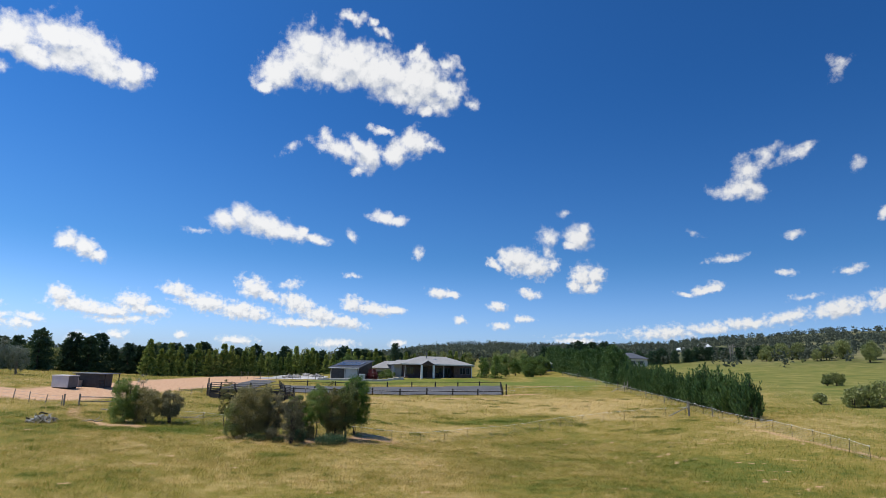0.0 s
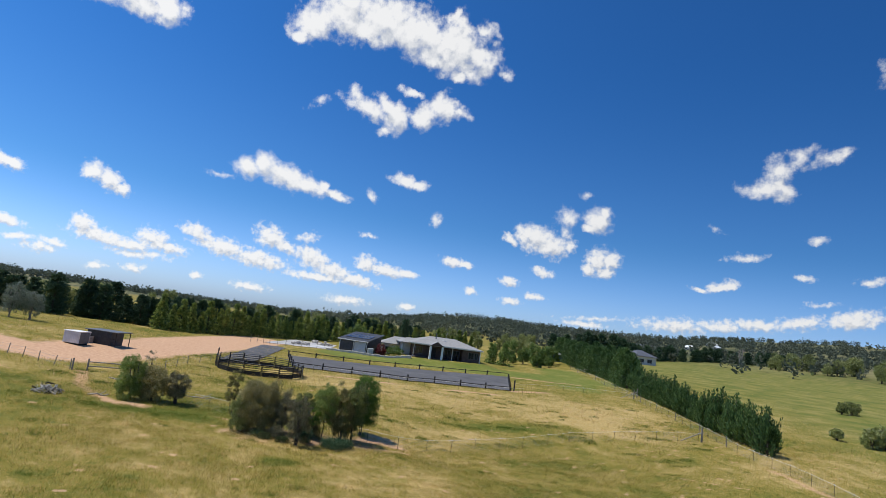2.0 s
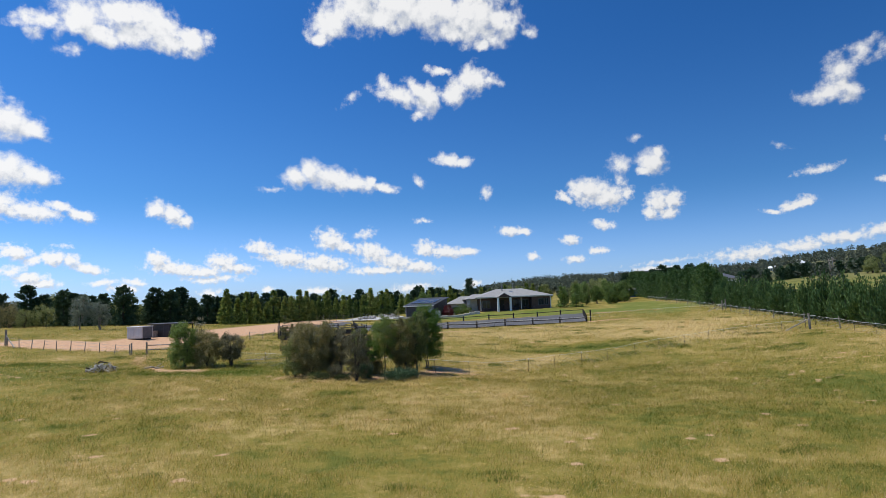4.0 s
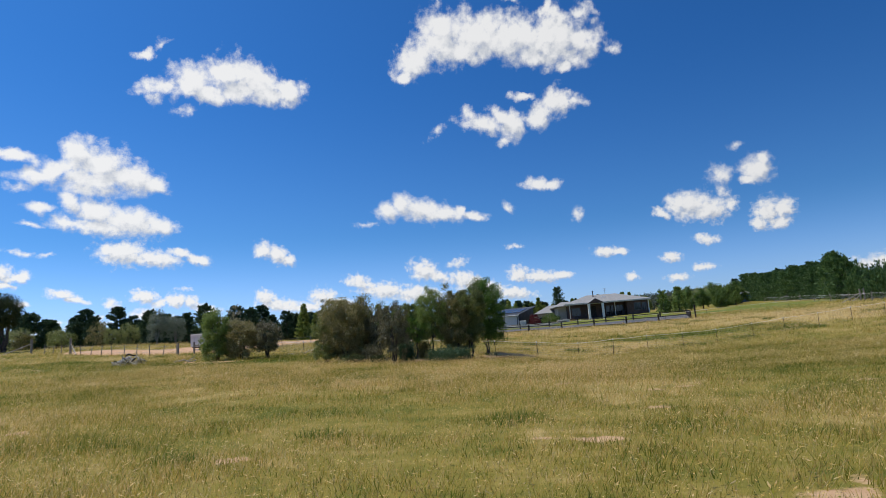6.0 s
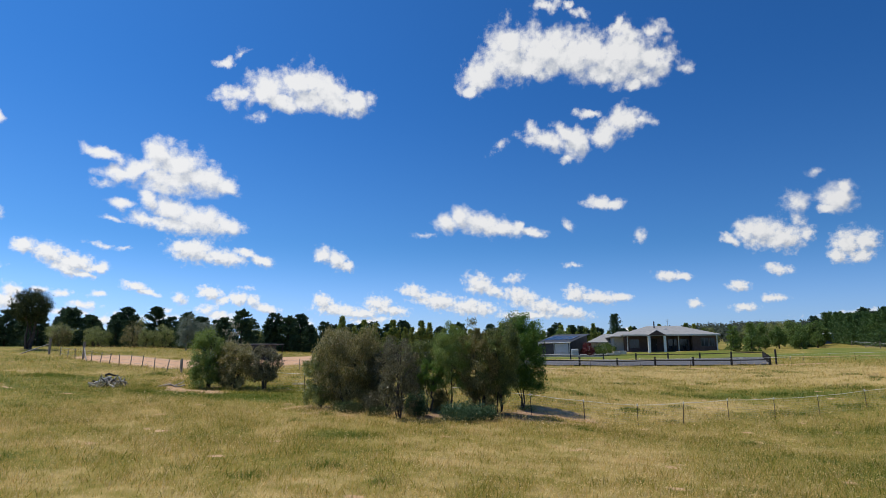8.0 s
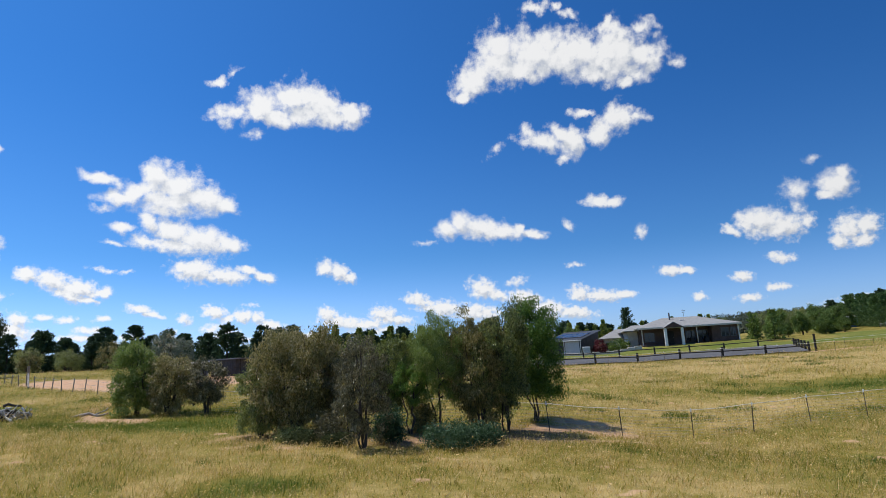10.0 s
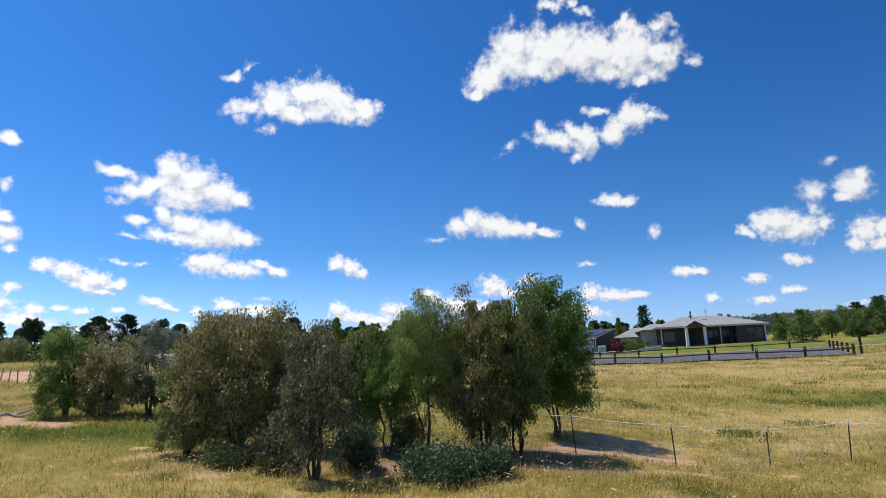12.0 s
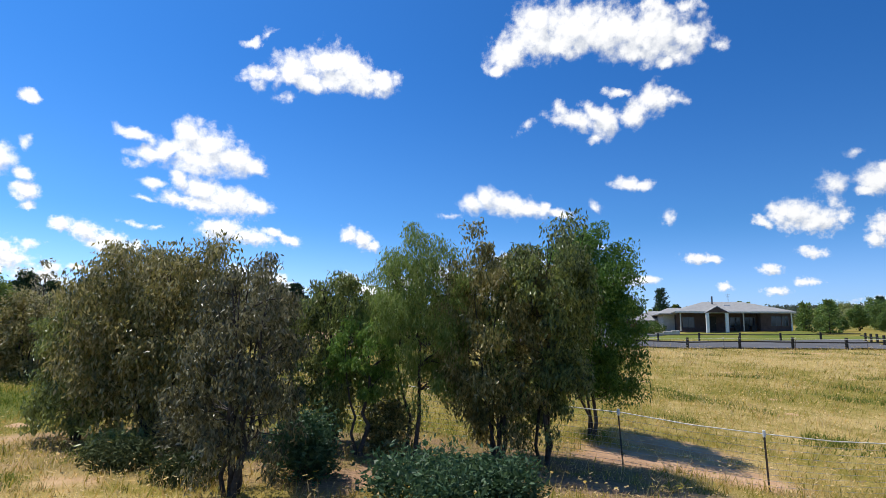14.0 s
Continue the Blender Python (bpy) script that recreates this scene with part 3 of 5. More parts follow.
# ---- shapes ----
def ground_z(x, y):
    """Height of the land, for numbers or arrays."""
    x, y = np.asarray(x, float), np.asarray(y, float)

    def hump(cx, cy, s):
        return np.exp(-((x - cx) ** 2 + (y - cy) ** 2) / s ** 2)

    X, Y = 2 * np.tanh(x / 100), 3.2 * np.tanh(y / 160)
    near = (0.191 - 0.604 * X + 0.175 * Y + 0.817 * X * X + 0.520 * X * Y + 0.405 * Y * Y
            + 0.044 * hump(-20, 44, 22) - 0.682 * hump(9, 38, 14) - 0.188 * hump(30, 110, 40) + 1.642 * hump(-60, 75, 40) - 0.591 * hump(14, 49, 12) - 0.26 * hump(2.6, 42.6, 3.2))
    r = np.hypot(x, y - 40)
    az = np.degrees(np.arctan2(x, y))
    # height of the wooded skyline by bearing
    ridge = np.interp(az, (-95, -75, -55, -45, -37, -29, -25, -20, -13.6, -5.7, -0.4, 5, 9.5, 15, 19, 26, 29, 32, 38, 43, 60, 75, 95),
                      (5, 22, 38, 33, 23, 12, 7, 4, 4, 4, 11, 26, 39, 43, 41, 42, 47, 54, 60, 70, 72, 36, 5))
    far = 5 + (ridge - 5) * np.clip((r - 300) / 700, 0, 1) + 1.6 * np.sin(x / 47 + 2 * np.sin(y / 90)) * np.clip((r - 400) / 200, 0, 1)
    w = np.clip((r - 190) / 230, 0, 1)
    w = w * w * (3 - 2 * w)
    z = near * (1 - w) + far * w
    rough = 0.05 * np.sin(x * 0.9 + 1.3 * np.sin(y * 0.5)) * np.sin(y * 0.8 + 1.1 * np.sin(x * 0.6)) + 0.03 * np.sin(x * 2.3 + y * 1.1) * np.sin(y * 2.1 - x * 0.7)
    # the levelled terrace that the house stands on
    def step(d):
        d = np.clip(d / 3.0, 0, 1)
        return d * d * (3 - 2 * d)
    z = z + 0.7 * step(x - 4.0) * step(27.0 - x) * step(y - 115.0) * step(137.0 - y)
    return z + rough * (1 - w)


def gz(x, y):
    return float(ground_z(x, y))


def mesh_from(name, verts, faces, mat, smooth=False):
    """A mesh from arrays: verts (n,3); faces (m,3) or (m,4)."""
    verts, faces = np.asarray(verts, np.float32), np.asarray(faces, np.int32)
    me = bpy.data.meshes.new(name)
    k = faces.shape[1]
    me.vertices.add(len(verts))
    me.vertices.foreach_set("co", verts.ravel())
    me.loops.add(faces.size)
    me.loops.foreach_set("vertex_index", faces.ravel())
    me.polygons.add(len(faces))
    me.polygons.foreach_set("loop_start", np.arange(0, faces.size, k, dtype=np.int32))
    me.polygons.foreach_set("loop_total", np.full(len(faces), k, np.int32))
    me.polygons.foreach_set("use_smooth", np.full(len(faces), smooth, bool))
    me.materials.append(mat)
    me.update(calc_edges=True)
    return me


def child(name, me, parent, label="", at=None):
    ob = new(name, me)
    ob.parent = parent
    if at is not None:
        ob.matrix_basis = at
    return tagged(ob, label)


def part(name, bm, mat, parent, label="", at=None):
    me = bpy.data.meshes.new(name)
    bm.to_mesh(me)
    bm.free()
    me.materials.append(mat)
    return child(name, me, parent, label, at)


def thing(name, m, label, category, group=""):
    ob = new(name)
    ob.matrix_basis = m
    return tagged(ob, label, category, group)


def on_ground(x, y, turn=0.0, size=1.0, sink=0.03):
    return pose(x, y, gz(x, y) - sink, 0, 0, turn) @ Matrix.Scale(size, 4)


def box(bm, x0, y0, z0, x1, y1, z1, bevel=0.0, m=None):
    made = bmesh.ops.create_cube(bm, size=1.0, matrix=Matrix.LocRotScale(((x0 + x1) / 2, (y0 + y1) / 2, (z0 + z1) / 2), None, (x1 - x0, y1 - y0, z1 - z0)))
    vs = made["verts"]
    if m is not None:
        bmesh.ops.transform(bm, matrix=m, verts=vs)
    if bevel > 0:
        es = list({e for v in vs for e in v.link_edges})
        bmesh.ops.bevel(bm, geom=es, offset=bevel, segments=1, affect="EDGES")
    return bm


def block(x0, y0, z0, x1, y1, z1, bevel=0.01):
    return box(bmesh.new(), x0, y0, z0, x1, y1, z1, bevel)


def tubes(runs, sides=6):
    """Tapered tubes. runs: list of (points (k,3), radii (k)). Returns verts, quad faces."""
    V, Q, base = [], [], 0
    ang = np.linspace(0, 2 * np.pi, sides, endpoint=False)
    for pts, rad in runs:
        pts = np.asarray(pts, float)
        k = len(pts)
        tan = np.gradient(pts, axis=0)
        tan /= np.linalg.norm(tan, axis=1)[:, None] + 1e-9
        ref = np.where(np.abs(tan[:, 2:3]) > 0.9, [[1.0, 0, 0]], [[0, 0, 1.0]])
        u = np.cross(tan, ref)
        u /= np.linalg.norm(u, axis=1)[:, None] + 1e-9
        w = np.cross(tan, u)
        ring = pts[:, None] + np.asarray(rad)[:, None, None] * (np.cos(ang)[None, :, None] * u[:, None] + np.sin(ang)[None, :, None] * w[:, None])
        V.append(ring.reshape(-1, 3))
        i = np.arange(k - 1)[:, None] * sides + base
        j = np.arange(sides)[None]
        j2 = (j + 1) % sides
        Q.append(np.stack([i + j, i + j2, i + sides + j2, i + sides + j], -1).reshape(-1, 4))
        base += k * sides
    return np.concatenate(V), np.concatenate(Q)


def tube_mesh(name, runs, mat, sides=6):
    v, q = tubes(runs, sides)
    return mesh_from(name, v, q, mat, True)


def leaves(rng, at, way, length, width):
    """Lance-shaped leaves: one folded quad each. at, way (n,3); length, width (n)."""
    n = len(at)
    way = way / (np.linalg.norm(way, axis=1)[:, None] + 1e-9)
    side = np.cross(way, rng.normal(size=(n, 3)))
    side /= np.linalg.norm(side, axis=1)[:, None] + 1e-9
    nor = np.cross(way, side)
    L, W = length[:, None], width[:, None]
    v = np.stack([at, at + way * L * 0.45 + side * W * 0.5 + nor * W * 0.15, at + way * L, at + way * L * 0.45 - side * W * 0.5 + nor * W * 0.15], 1)
    f = np.arange(n * 4).reshape(n, 4)
    return v.reshape(-1, 3), f


def bend(rng, a, b, k=5, wander=0.06):
    """A wandering line from a to b."""
    a, b = np.asarray(a, float), np.asarray(b, float)
    s = np.linspace(0, 1, k)[:, None]
    line = a + (b - a) * s
    line[1:-1] += rng.normal(size=(k - 2, 3)) * wander * np.linalg.norm(b - a)
    return line


def broadleaf(name, seed, height, radius, low, clusters, per, leaf, mat, bark, label, category="tree", stems=3, droop=0.8, squash=1.0, spread=0.17, trunk_r=0.036, broad=1.0, skirt=0.6):
    """A small many-stemmed tree: trunk with limbs and twigs, and a crown of hanging leaves in uneven clumps."""
    rng = np.random.default_rng(seed)
    root = thing(name, Matrix.Identity(4), label, category)
    mid, half = (height + low) / 2, (height - low) / 2
    # clump centres in an uneven envelope
    lob = rng.normal(size=(7, 3))
    lob /= np.linalg.norm(lob, axis=1)[:, None]
    d = rng.normal(size=(clusters, 3))
    d /= np.linalg.norm(d, axis=1)[:, None]
    bulge = 0.80 + 0.30 * np.clip((d @ lob.T).max(1) * 2 - 1, 0, 1) + rng.normal(size=clusters) * 0.05
    rr = rng.uniform(0.25, 1.0, clusters) ** 0.42 * bulge
    full = np.sqrt(np.clip(1 - d[:, 2] ** 2, 0.02, 1))
    d[:, :2] *= np.where(d[:, 2] < 0, full ** -skirt, full ** -0.12)[:, None]
    c = d * rr[:, None] * np.array([radius, radius * squash, half]) + [0, 0, mid]
    c[:, 2] = np.maximum(c[:, 2], low * 0.6 + 0.1)
    # the wood
    runs = []
    tops = []
    for s in range(stems):
        ang = 2 * np.pi * s / stems + rng.uniform(-0.5, 0.5)
        out = radius * rng.uniform(0.15, 0.5) if stems > 1 else 0.05
        foot = np.array([math.cos(ang), math.sin(ang), 0]) * trunk_r * (1.2 if stems > 1 else 0)
        tip = np.array([math.cos(ang) * out, math.sin(ang) * out, height * rng.uniform(0.72, 0.9)])
        line = bend(rng, foot - [0, 0, 0.15], tip, 8, 0.016)
        runs.append((line, np.linspace(trunk_r * (1.25 if s == 0 else 0.9), trunk_r * 0.22, 8)))
        tops.append(line)
    stem_pts = np.concatenate([t[2:] for t in tops])
    for i in range(clusters):
        k = np.argmin(np.linalg.norm((stem_pts - c[i]) * [1, 1, 1.3] + [0, 0, 0.25], axis=1))
        if stem_pts[k][2] < c[i][2] + 0.5 and i % 2 == 0:
            runs.append((bend(rng, stem_pts[k], c[i], 4, 0.08), np.linspace(trunk_r * 0.32, trunk_r * 0.08, 4)))
    child("trunk", tube_mesh("trunk", runs, bark, 5), root)
    # the leaves
    n = clusters * per
    idx = np.repeat(np.arange(clusters), per)
    keep = rng.uniform(size=n) < np.repeat(rng.uniform(0.35, 1.0, clusters), per)
    idx = idx[keep]
    n = len(idx)
    wide = spread * np.clip(radius, 0.55, 4.0) * rng.uniform(0.5, 1.0, clusters)[idx]
    at = c[idx] + np.clip(rng.normal(size=(n, 3)), -1.7, 1.7) * wide[:, None] * [1, 1, 0.95]
    at[:, 2] = np.maximum(at[:, 2], 0.06)
    way = rng.normal(size=(n, 3)) * [0.7, 0.7, 0.5] - [0, 0, droop]
    size = leaf * rng.uniform(0.6, 1.25, n)
    v, f = leaves(rng, at, way, size, size * rng.uniform(0.20, 0.34, n) * broad)
    child("crown", mesh_from("crown", v, f, mat), root)
    return root


def pine(name, seed, height, radius, mat, label, branches=150, leaders=4, needle=0.30, category="tree", power=0.8, tuft=7, along=5, rise=0.55, low=0.1, loose=0.65, broad=0.17):
    """A conifer: straight trunk, whorled branches, and tufts of needles along each."""
    rng = np.random.default_rng(seed)
    root = thing(name, Matrix.Identity(4), label, category)
    runs = [(bend(rng, (0, 0, -0.2), (0, 0, height * 0.97), 6, 0.008), np.linspace(0.10 * height / 4, 0.015, 6))]
    at, way = [], []
    for i in range(branches):
        h = low + (1 - low) * rng.uniform(0, 1) ** 1.1
        a = rng.uniform(0, 2 * np.pi)
        ln = radius * (max(1 - h, 0.02) ** power) * rng.uniform(0.65, 1.12) + 0.06 * radius
        out = np.array([math.cos(a), math.sin(a), rise * (0.12 + 1.0 * h) * rng.uniform(0.5, 1.4)])
        foot = np.array([0, 0, h * height * 0.96])
        tip = foot + out * ln
        if i % 3 == 0:
            runs.append((bend(rng, foot, tip, 4, 0.04), np.linspace(0.03, 0.008, 4)))
        for s in np.linspace(0.25, 1.0, along):
            p = foot + (tip - foot) * s + rng.normal(size=3) * 0.05
            at.append(np.repeat(p[None], tuft, 0))
            way.append(out[None] * 0.8 + rng.normal(size=(tuft, 3)) * loose + [0, 0, 0.35 * (rise > 0.3)])
    for i in range(leaders):
        a = rng.uniform(0, 2 * np.pi)
        o = rng.uniform(0, 0.85) * radius
        foot = np.array([math.cos(a) * o, math.sin(a) * o, height * (0.84 - 0.38 * o / radius) * rng.uniform(0.85, 1.0)])
        tip = foot + [math.cos(a) * 0.12, math.sin(a) * 0.12, height * rng.uniform(0.16, 0.30)]
        runs.append((bend(rng, foot, tip, 3, 0.02), np.linspace(0.03, 0.01, 3)))
        for s in np.linspace(0, 1, 9):
            at.append(np.repeat((foot + (tip - foot) * s)[None], tuft, 0))
            way.append(np.array([[0, 0, 1.1]]) + rng.normal(size=(tuft, 3)) * 0.36)
    child("trunk", tube_mesh("trunk", runs, M["bark"], 5), root)
    at, way = np.concatenate(at), np.concatenate(way)
    n = len(at)
    size = needle * rng.uniform(0.7, 1.3, n)
    v, f = leaves(rng, at, way, size, size * broad)
    child("crown", mesh_from("crown", v, f, mat), root)
    return root


def candle_pine(name, seed, height, radius, mat, label, branches=80):
    """A young pine: branches sweep out and turn up, each ending in an upright bottle-brush shoot."""
    rng = np.random.default_rng(seed)
    root = thing(name, Matrix.Identity(4), label, "tree")
    runs = [(bend(rng, (0, 0, -0.2), (0, 0, height), 7, 0.008), np.linspace(0.09, 0.015, 7))]
    at, way = [], []
    for i in range(branches):
        h = 0.72 * rng.uniform(0, 1) ** 1.15
        a = 2.4 * i + rng.uniform(-0.4, 0.4)
        reach = radius * (1 - 0.85 * h) * rng.uniform(0.45, 1.05)
        up = reach * rng.uniform(0.35, 0.6) + height * (0.10 + 0.12 * h) * rng.uniform(0.4, 1.1) * (1.9 if i % 4 == 0 else 1.0)
        s = np.linspace(0, 1, 8)[:, None]
        line = np.array([0, 0, h * height * 0.9]) + np.concatenate([math.cos(a) * reach * (1 - (1 - s) ** 2.2), math.sin(a) * reach * (1 - (1 - s) ** 2.2), up * s ** 1.8], 1)
        if i % 2 == 0:
            runs.append((line[::2], np.linspace(0.03, 0.01, 4)))
        tan = np.gradient(line, axis=0)
        tan /= np.linalg.norm(tan, axis=1)[:, None]
        for p, d, k in zip(line[1:], tan[1:], range(7)):
            at.append(p + rng.normal(size=(6, 3)) * 0.07)
            way.append(d * 1.3 + rng.normal(size=(6, 3)) * (0.75 - 0.07 * k) + [0, 0, 0.35])
    for z in np.linspace(0.5, 1.0, 14):
        at.append(np.array([0, 0, z * height]) + rng.normal(size=(7, 3)) * 0.05)
        way.append(np.array([0, 0, 0.9]) + rng.normal(size=(7, 3)) * 0.5)
    child("trunk", tube_mesh("trunk", runs, M["bark"], 5), root)
    at, way = np.concatenate(at), np.concatenate(way)
    size = 0.34 * rng.uniform(0.7, 1.25, len(at))
    v, f = leaves(rng, at, way, size, size * 0.30)
    child("crown", mesh_from("crown", v, f, mat), root)
    return root


# ---- the land ----
def land():
    def axis(reach, n):
        s = np.linspace(-1, 1, n)
        k = 5.6
        return reach * np.sinh(k * s) / np.sinh(k)
    xs, ys = axis(4200, 320), axis(4200, 320) + 40
    gx, gy = np.meshgrid(xs, ys)
    z = ground_z(gx, gy)
    v = np.stack([gx, gy, z], -1).reshape(-1, 3)
    n = len(xs)
    i = (np.arange(n - 1)[:, None] * n + np.arange(n - 1)[None]).reshape(-1, 1)
    q = np.concatenate([i, i + 1, i + n + 1, i + n], 1)
    ob = new("ground", mesh_from("ground", v, q, M["ground"], True))
    tagged(ob, "dry summer pasture of straw and green grass with bare red soil", "ground", kind="structure")


land()


# ---- riding arena, yard and pens ----
def outline_sheet(name, corners, mat, label, category, lift, parts=24):
    """A sheet laid on the land between four corners."""
    s = np.linspace(0, 1, parts)
    u, w = np.meshgrid(s, s)
    c = np.asarray(corners, float)
    xy = (c[0] * ((1 - u) * (1 - w))[..., None] + c[1] * (u * (1 - w))[..., None] + c[2] * (u * w)[..., None] + c[3] * ((1 - u) * w)[..., None])
    z = ground_z(xy[..., 0], xy[..., 1]) + lift
    v = np.concatenate([xy, z[..., None]], -1).reshape(-1, 3)
    i = (np.arange(parts - 1)[:, None] * parts + np.arange(parts - 1)[None]).reshape(-1, 1)
    ob = new(name, mesh_from(name, v, np.concatenate([i, i + 1, i + parts + 1, i + parts], 1), mat, True))
    return tagged(ob, label, category, kind="structure")


ARENA = ((-11.0, 77.5), (19.7, 83.2), (25.0, 105.0), (-13.5, 92.0))
outline_sheet("arena_surface", ARENA, M["arena"], "dark grey sand surface of a riding arena", "ground", 0.10)


outline_sheet("gravel_track", ((-19.3, 72.5), (-15.6, 73.5), (-15.4, 106.0), (-19.4, 106.0)), M["arena"], "dark grey gravel track past the round yard", "ground", 0.08)


def points_along(line, gap):
    line = np.asarray(line, float)
    seg = np.linalg.norm(np.diff(line, axis=0), axis=1)
    s = np.concatenate([[0], np.cumsum(seg)])
    n = max(1, round(s[-1] / gap))
    d = np.linspace(0, s[-1], n + 1)
    return np.stack([np.interp(d, s, line[:, 0]), np.interp(d, s, line[:, 1])], 1)


def post_mesh(name, r, h, mat, square=False, sides=7):
    bm = bmesh.new()
    if square:
        box(bm, -r, -r, -0.3, r, r, h, r * 0.18)
    else:
        bmesh.ops.create_cone(bm, cap_ends=True, segments=sides, radius1=r, radius2=r * 0.93, depth=h + 0.3, matrix=Matrix.Translation((0, 0, (h - 0.3) / 2)))
    me = bpy.data.meshes.new(name)
    bm.to_mesh(me)
    bm.free()
    me.materials.append(mat)
    return me


def star_mesh(name, h, mat):
    """A steel star picket: three fins."""
    bm = bmesh.new()
    for k in range(3):
        box(bm, 0, -0.003, -0.3, 0.016, 0.003, h, 0, pose(0, 0, 0, 0, 0, 120 * k + 20))
    me = bpy.data.meshes.new(name)
    bm.to_mesh(me)
    bm.free()
    me.materials.append(mat)
    return me


def cap_mesh():
    bm = bmesh.new()
    box(bm, -0.022, -0.02, -0.04, 0.022, 0.02, 0.075, 0.009)
    me = bpy.data.meshes.new("cap")
    bm.to_mesh(me)
    bm.free()
    me.materials.append(M["cap"])
    return me


STAR = star_mesh("picket", 0.9, M["steel"])
CAP = cap_mesh()


def wire_run(pts, height, r, sag=0.02, sides=4):
    P = []
    for i in range(len(pts) - 1):
        for s in (0, 0.5):
            xy = pts[i] * (1 - s) + pts[i + 1] * s
            a = gz(*pts[i]) * (1 - s) + gz(*pts[i + 1]) * s
            P.append((*xy, a + height - (sag if s else 0)))
    P.append((*pts[-1], gz(*pts[-1]) + height))
    return np.array(P), np.full(len(P), r)


def electric_fence(line, gap, wires, label, cap=True, tall=0.9, wire_r=0.003):
    pts = points_along(line, gap) if gap else np.asarray(line, float)
    root = thing("wire_fence", Matrix.Identity(4), label, "fence")
    rng = np.random.default_rng(len(pts))
    for x, y in pts:
        m = pose(x, y, gz(x, y), rng.normal() * 2.2, rng.normal() * 2.2, rng.uniform(0, 360))
        p = child("picket", STAR, root, at=m)
        if cap:
            child("cap", CAP, p, "white plastic insulator cap", pose(0, 0, tall - 0.02))
    child("tape", tube_mesh("tape", [wire_run(pts, tall - 0.01, 0.009, 0.03)], M["tape"], 4), root, "white electric tape")
    for h in wires:
        child("wire", tube_mesh("wire", [wire_run(pts, h, wire_r)], M["wire"], 4), root)
    return root


FRONT = [(-15.5, 44.4), (-13.0, 43.8), (-10.6, 43.1), (-8.2, 42.7), (-6.2, 42.4), (-3.9, 42.2), (-1.5, 42.2), (0.72, 42.1), (2.95, 43.3), (4.9, 44.0),
         (7.1, 45.6), (9.5, 47.3), (12.0, 49.1), (14.9, 51.1)] + [tuple(p) for p in points_along(((17.4, 52.4), (25, 54.8), (32.8, 56.6)), 2.6)]
electric_fence(FRONT, 0, (0.08, 0.17, 0.26, 0.35, 0.45, 0.55, 0.66, 0.77), "steel picket fence with white caps, tape and plain wires")
electric_fence(((21.0, 85.5), (31.4, 91.0), (41.0, 90.0)), 3.4, (0.5,), "white-capped electric fence beside the riding arena")
electric_fence(((20.5, 79.5), (6, 76.5), (-8, 74)), 5.2, (0.6,), "white-capped electric fence in front of the riding arena")


def boundary_fence():
    line = ((30.2, 31.5), (32.6, 38.6), (33.6, 46.0), (34.0, 52.0), (36.4, 62.0), (39.0, 75.4), (42.0, 90.0), (46.5, 115.0), (50.0, 140.0))
    pts = points_along(line, 2.6)
    root = thing("wire_fence", Matrix.Identity(4), "netting boundary fence with pale-topped posts along the pine hedge", "fence")
    stout = post_mesh("post", 0.055, 1.1, M["post"])
    rng = np.random.default_rng(4)
    for i, (x, y) in enumerate(pts):
        m = pose(x, y, gz(x, y), rng.normal() * 2, rng.normal() * 2, rng.uniform(0, 360))
        if i % 3 == 0 and y > 50:
            child("post", stout, root, at=m)
        else:
            p = child("picket", STAR, root, at=m)
            child("cap", CAP, p, "white plastic insulator cap", pose(0, 0, 0.88))
    for h in (0.1, 0.22, 0.35, 0.48, 0.62, 0.76):
        child("wire", tube_mesh("wire", [wire_run(pts, h, 0.005)], M["wire"], 4), root)
    child("tape", tube_mesh("tape", [wire_run(pts, 0.89, 0.011, 0.03)], M["tape"], 4), root, "white electric tape")
    return root


boundary_fence()


def strainer(x, y, turn):
    """A stout corner post with a sloping stay."""
    root = thing("strainer_post", on_ground(x, y, turn), "weathered wooden fence strainer post with a diagonal stay", "fence post")
    child("post", post_mesh("post", 0.10, 1.5, M["post"], sides=9), root)
    child("stay", tube_mesh("stay", [(np.array([(0, 0, 1.0), (-1.2, 0, 0.5), (-2.5, 0, -0.05)]), np.array([0.05, 0.05, 0.05]))], M["log"], 7), root)
    return root


strainer(33.2, 56.6, 5)
strainer(42.3, 90.2, 10)
strainer(44.0, 92.5, 30)
strainer(52.0, 134.0, 10)
strainer(-47.0, 60.5, 40)
strainer(-40.5, 57.8, 140)


def arena_rails():
    root = thing("arena_fence", Matrix.Identity(4), "low dark timber post-and-rail fence round the riding arena", "fence")
    me = post_mesh("post", 0.085, 0.92, M["timber"], True)
    c = [np.array(p) for p in ARENA]
    for a, b, gap in ((c[0], c[1], 3.9), (c[1], c[2], 3.9), (c[3], c[2], 4.3), (c[0], c[3], 4.0)):
        pts = points_along((a, b), gap)
        for x, y in pts[:-1] if gap < 4.2 else pts[1:-1]:
            child("post", me, root, at=pose(x, y, gz(x, y), 0, 0, 10))
        rails = (0.55,) if gap == 3.9 else (0.72,)
        for h in rails:
            P = np.array([(x, y, gz(x, y) + h) for x, y in pts])
            child("rail", tube_mesh("rail", [(P, np.full(len(P), 0.05))], M["timber"], 4), root)
    return root


arena_rails()


def arena_gatepost(x, y):
    root = thing("gate_post", on_ground(x, y), "tall dark timber post at the arena corner", "fence post")
    child("post", post_mesh("post", 0.08, 1.6, M["timber"], True), root)
    return root


arena_gatepost(20.4, 83.6)


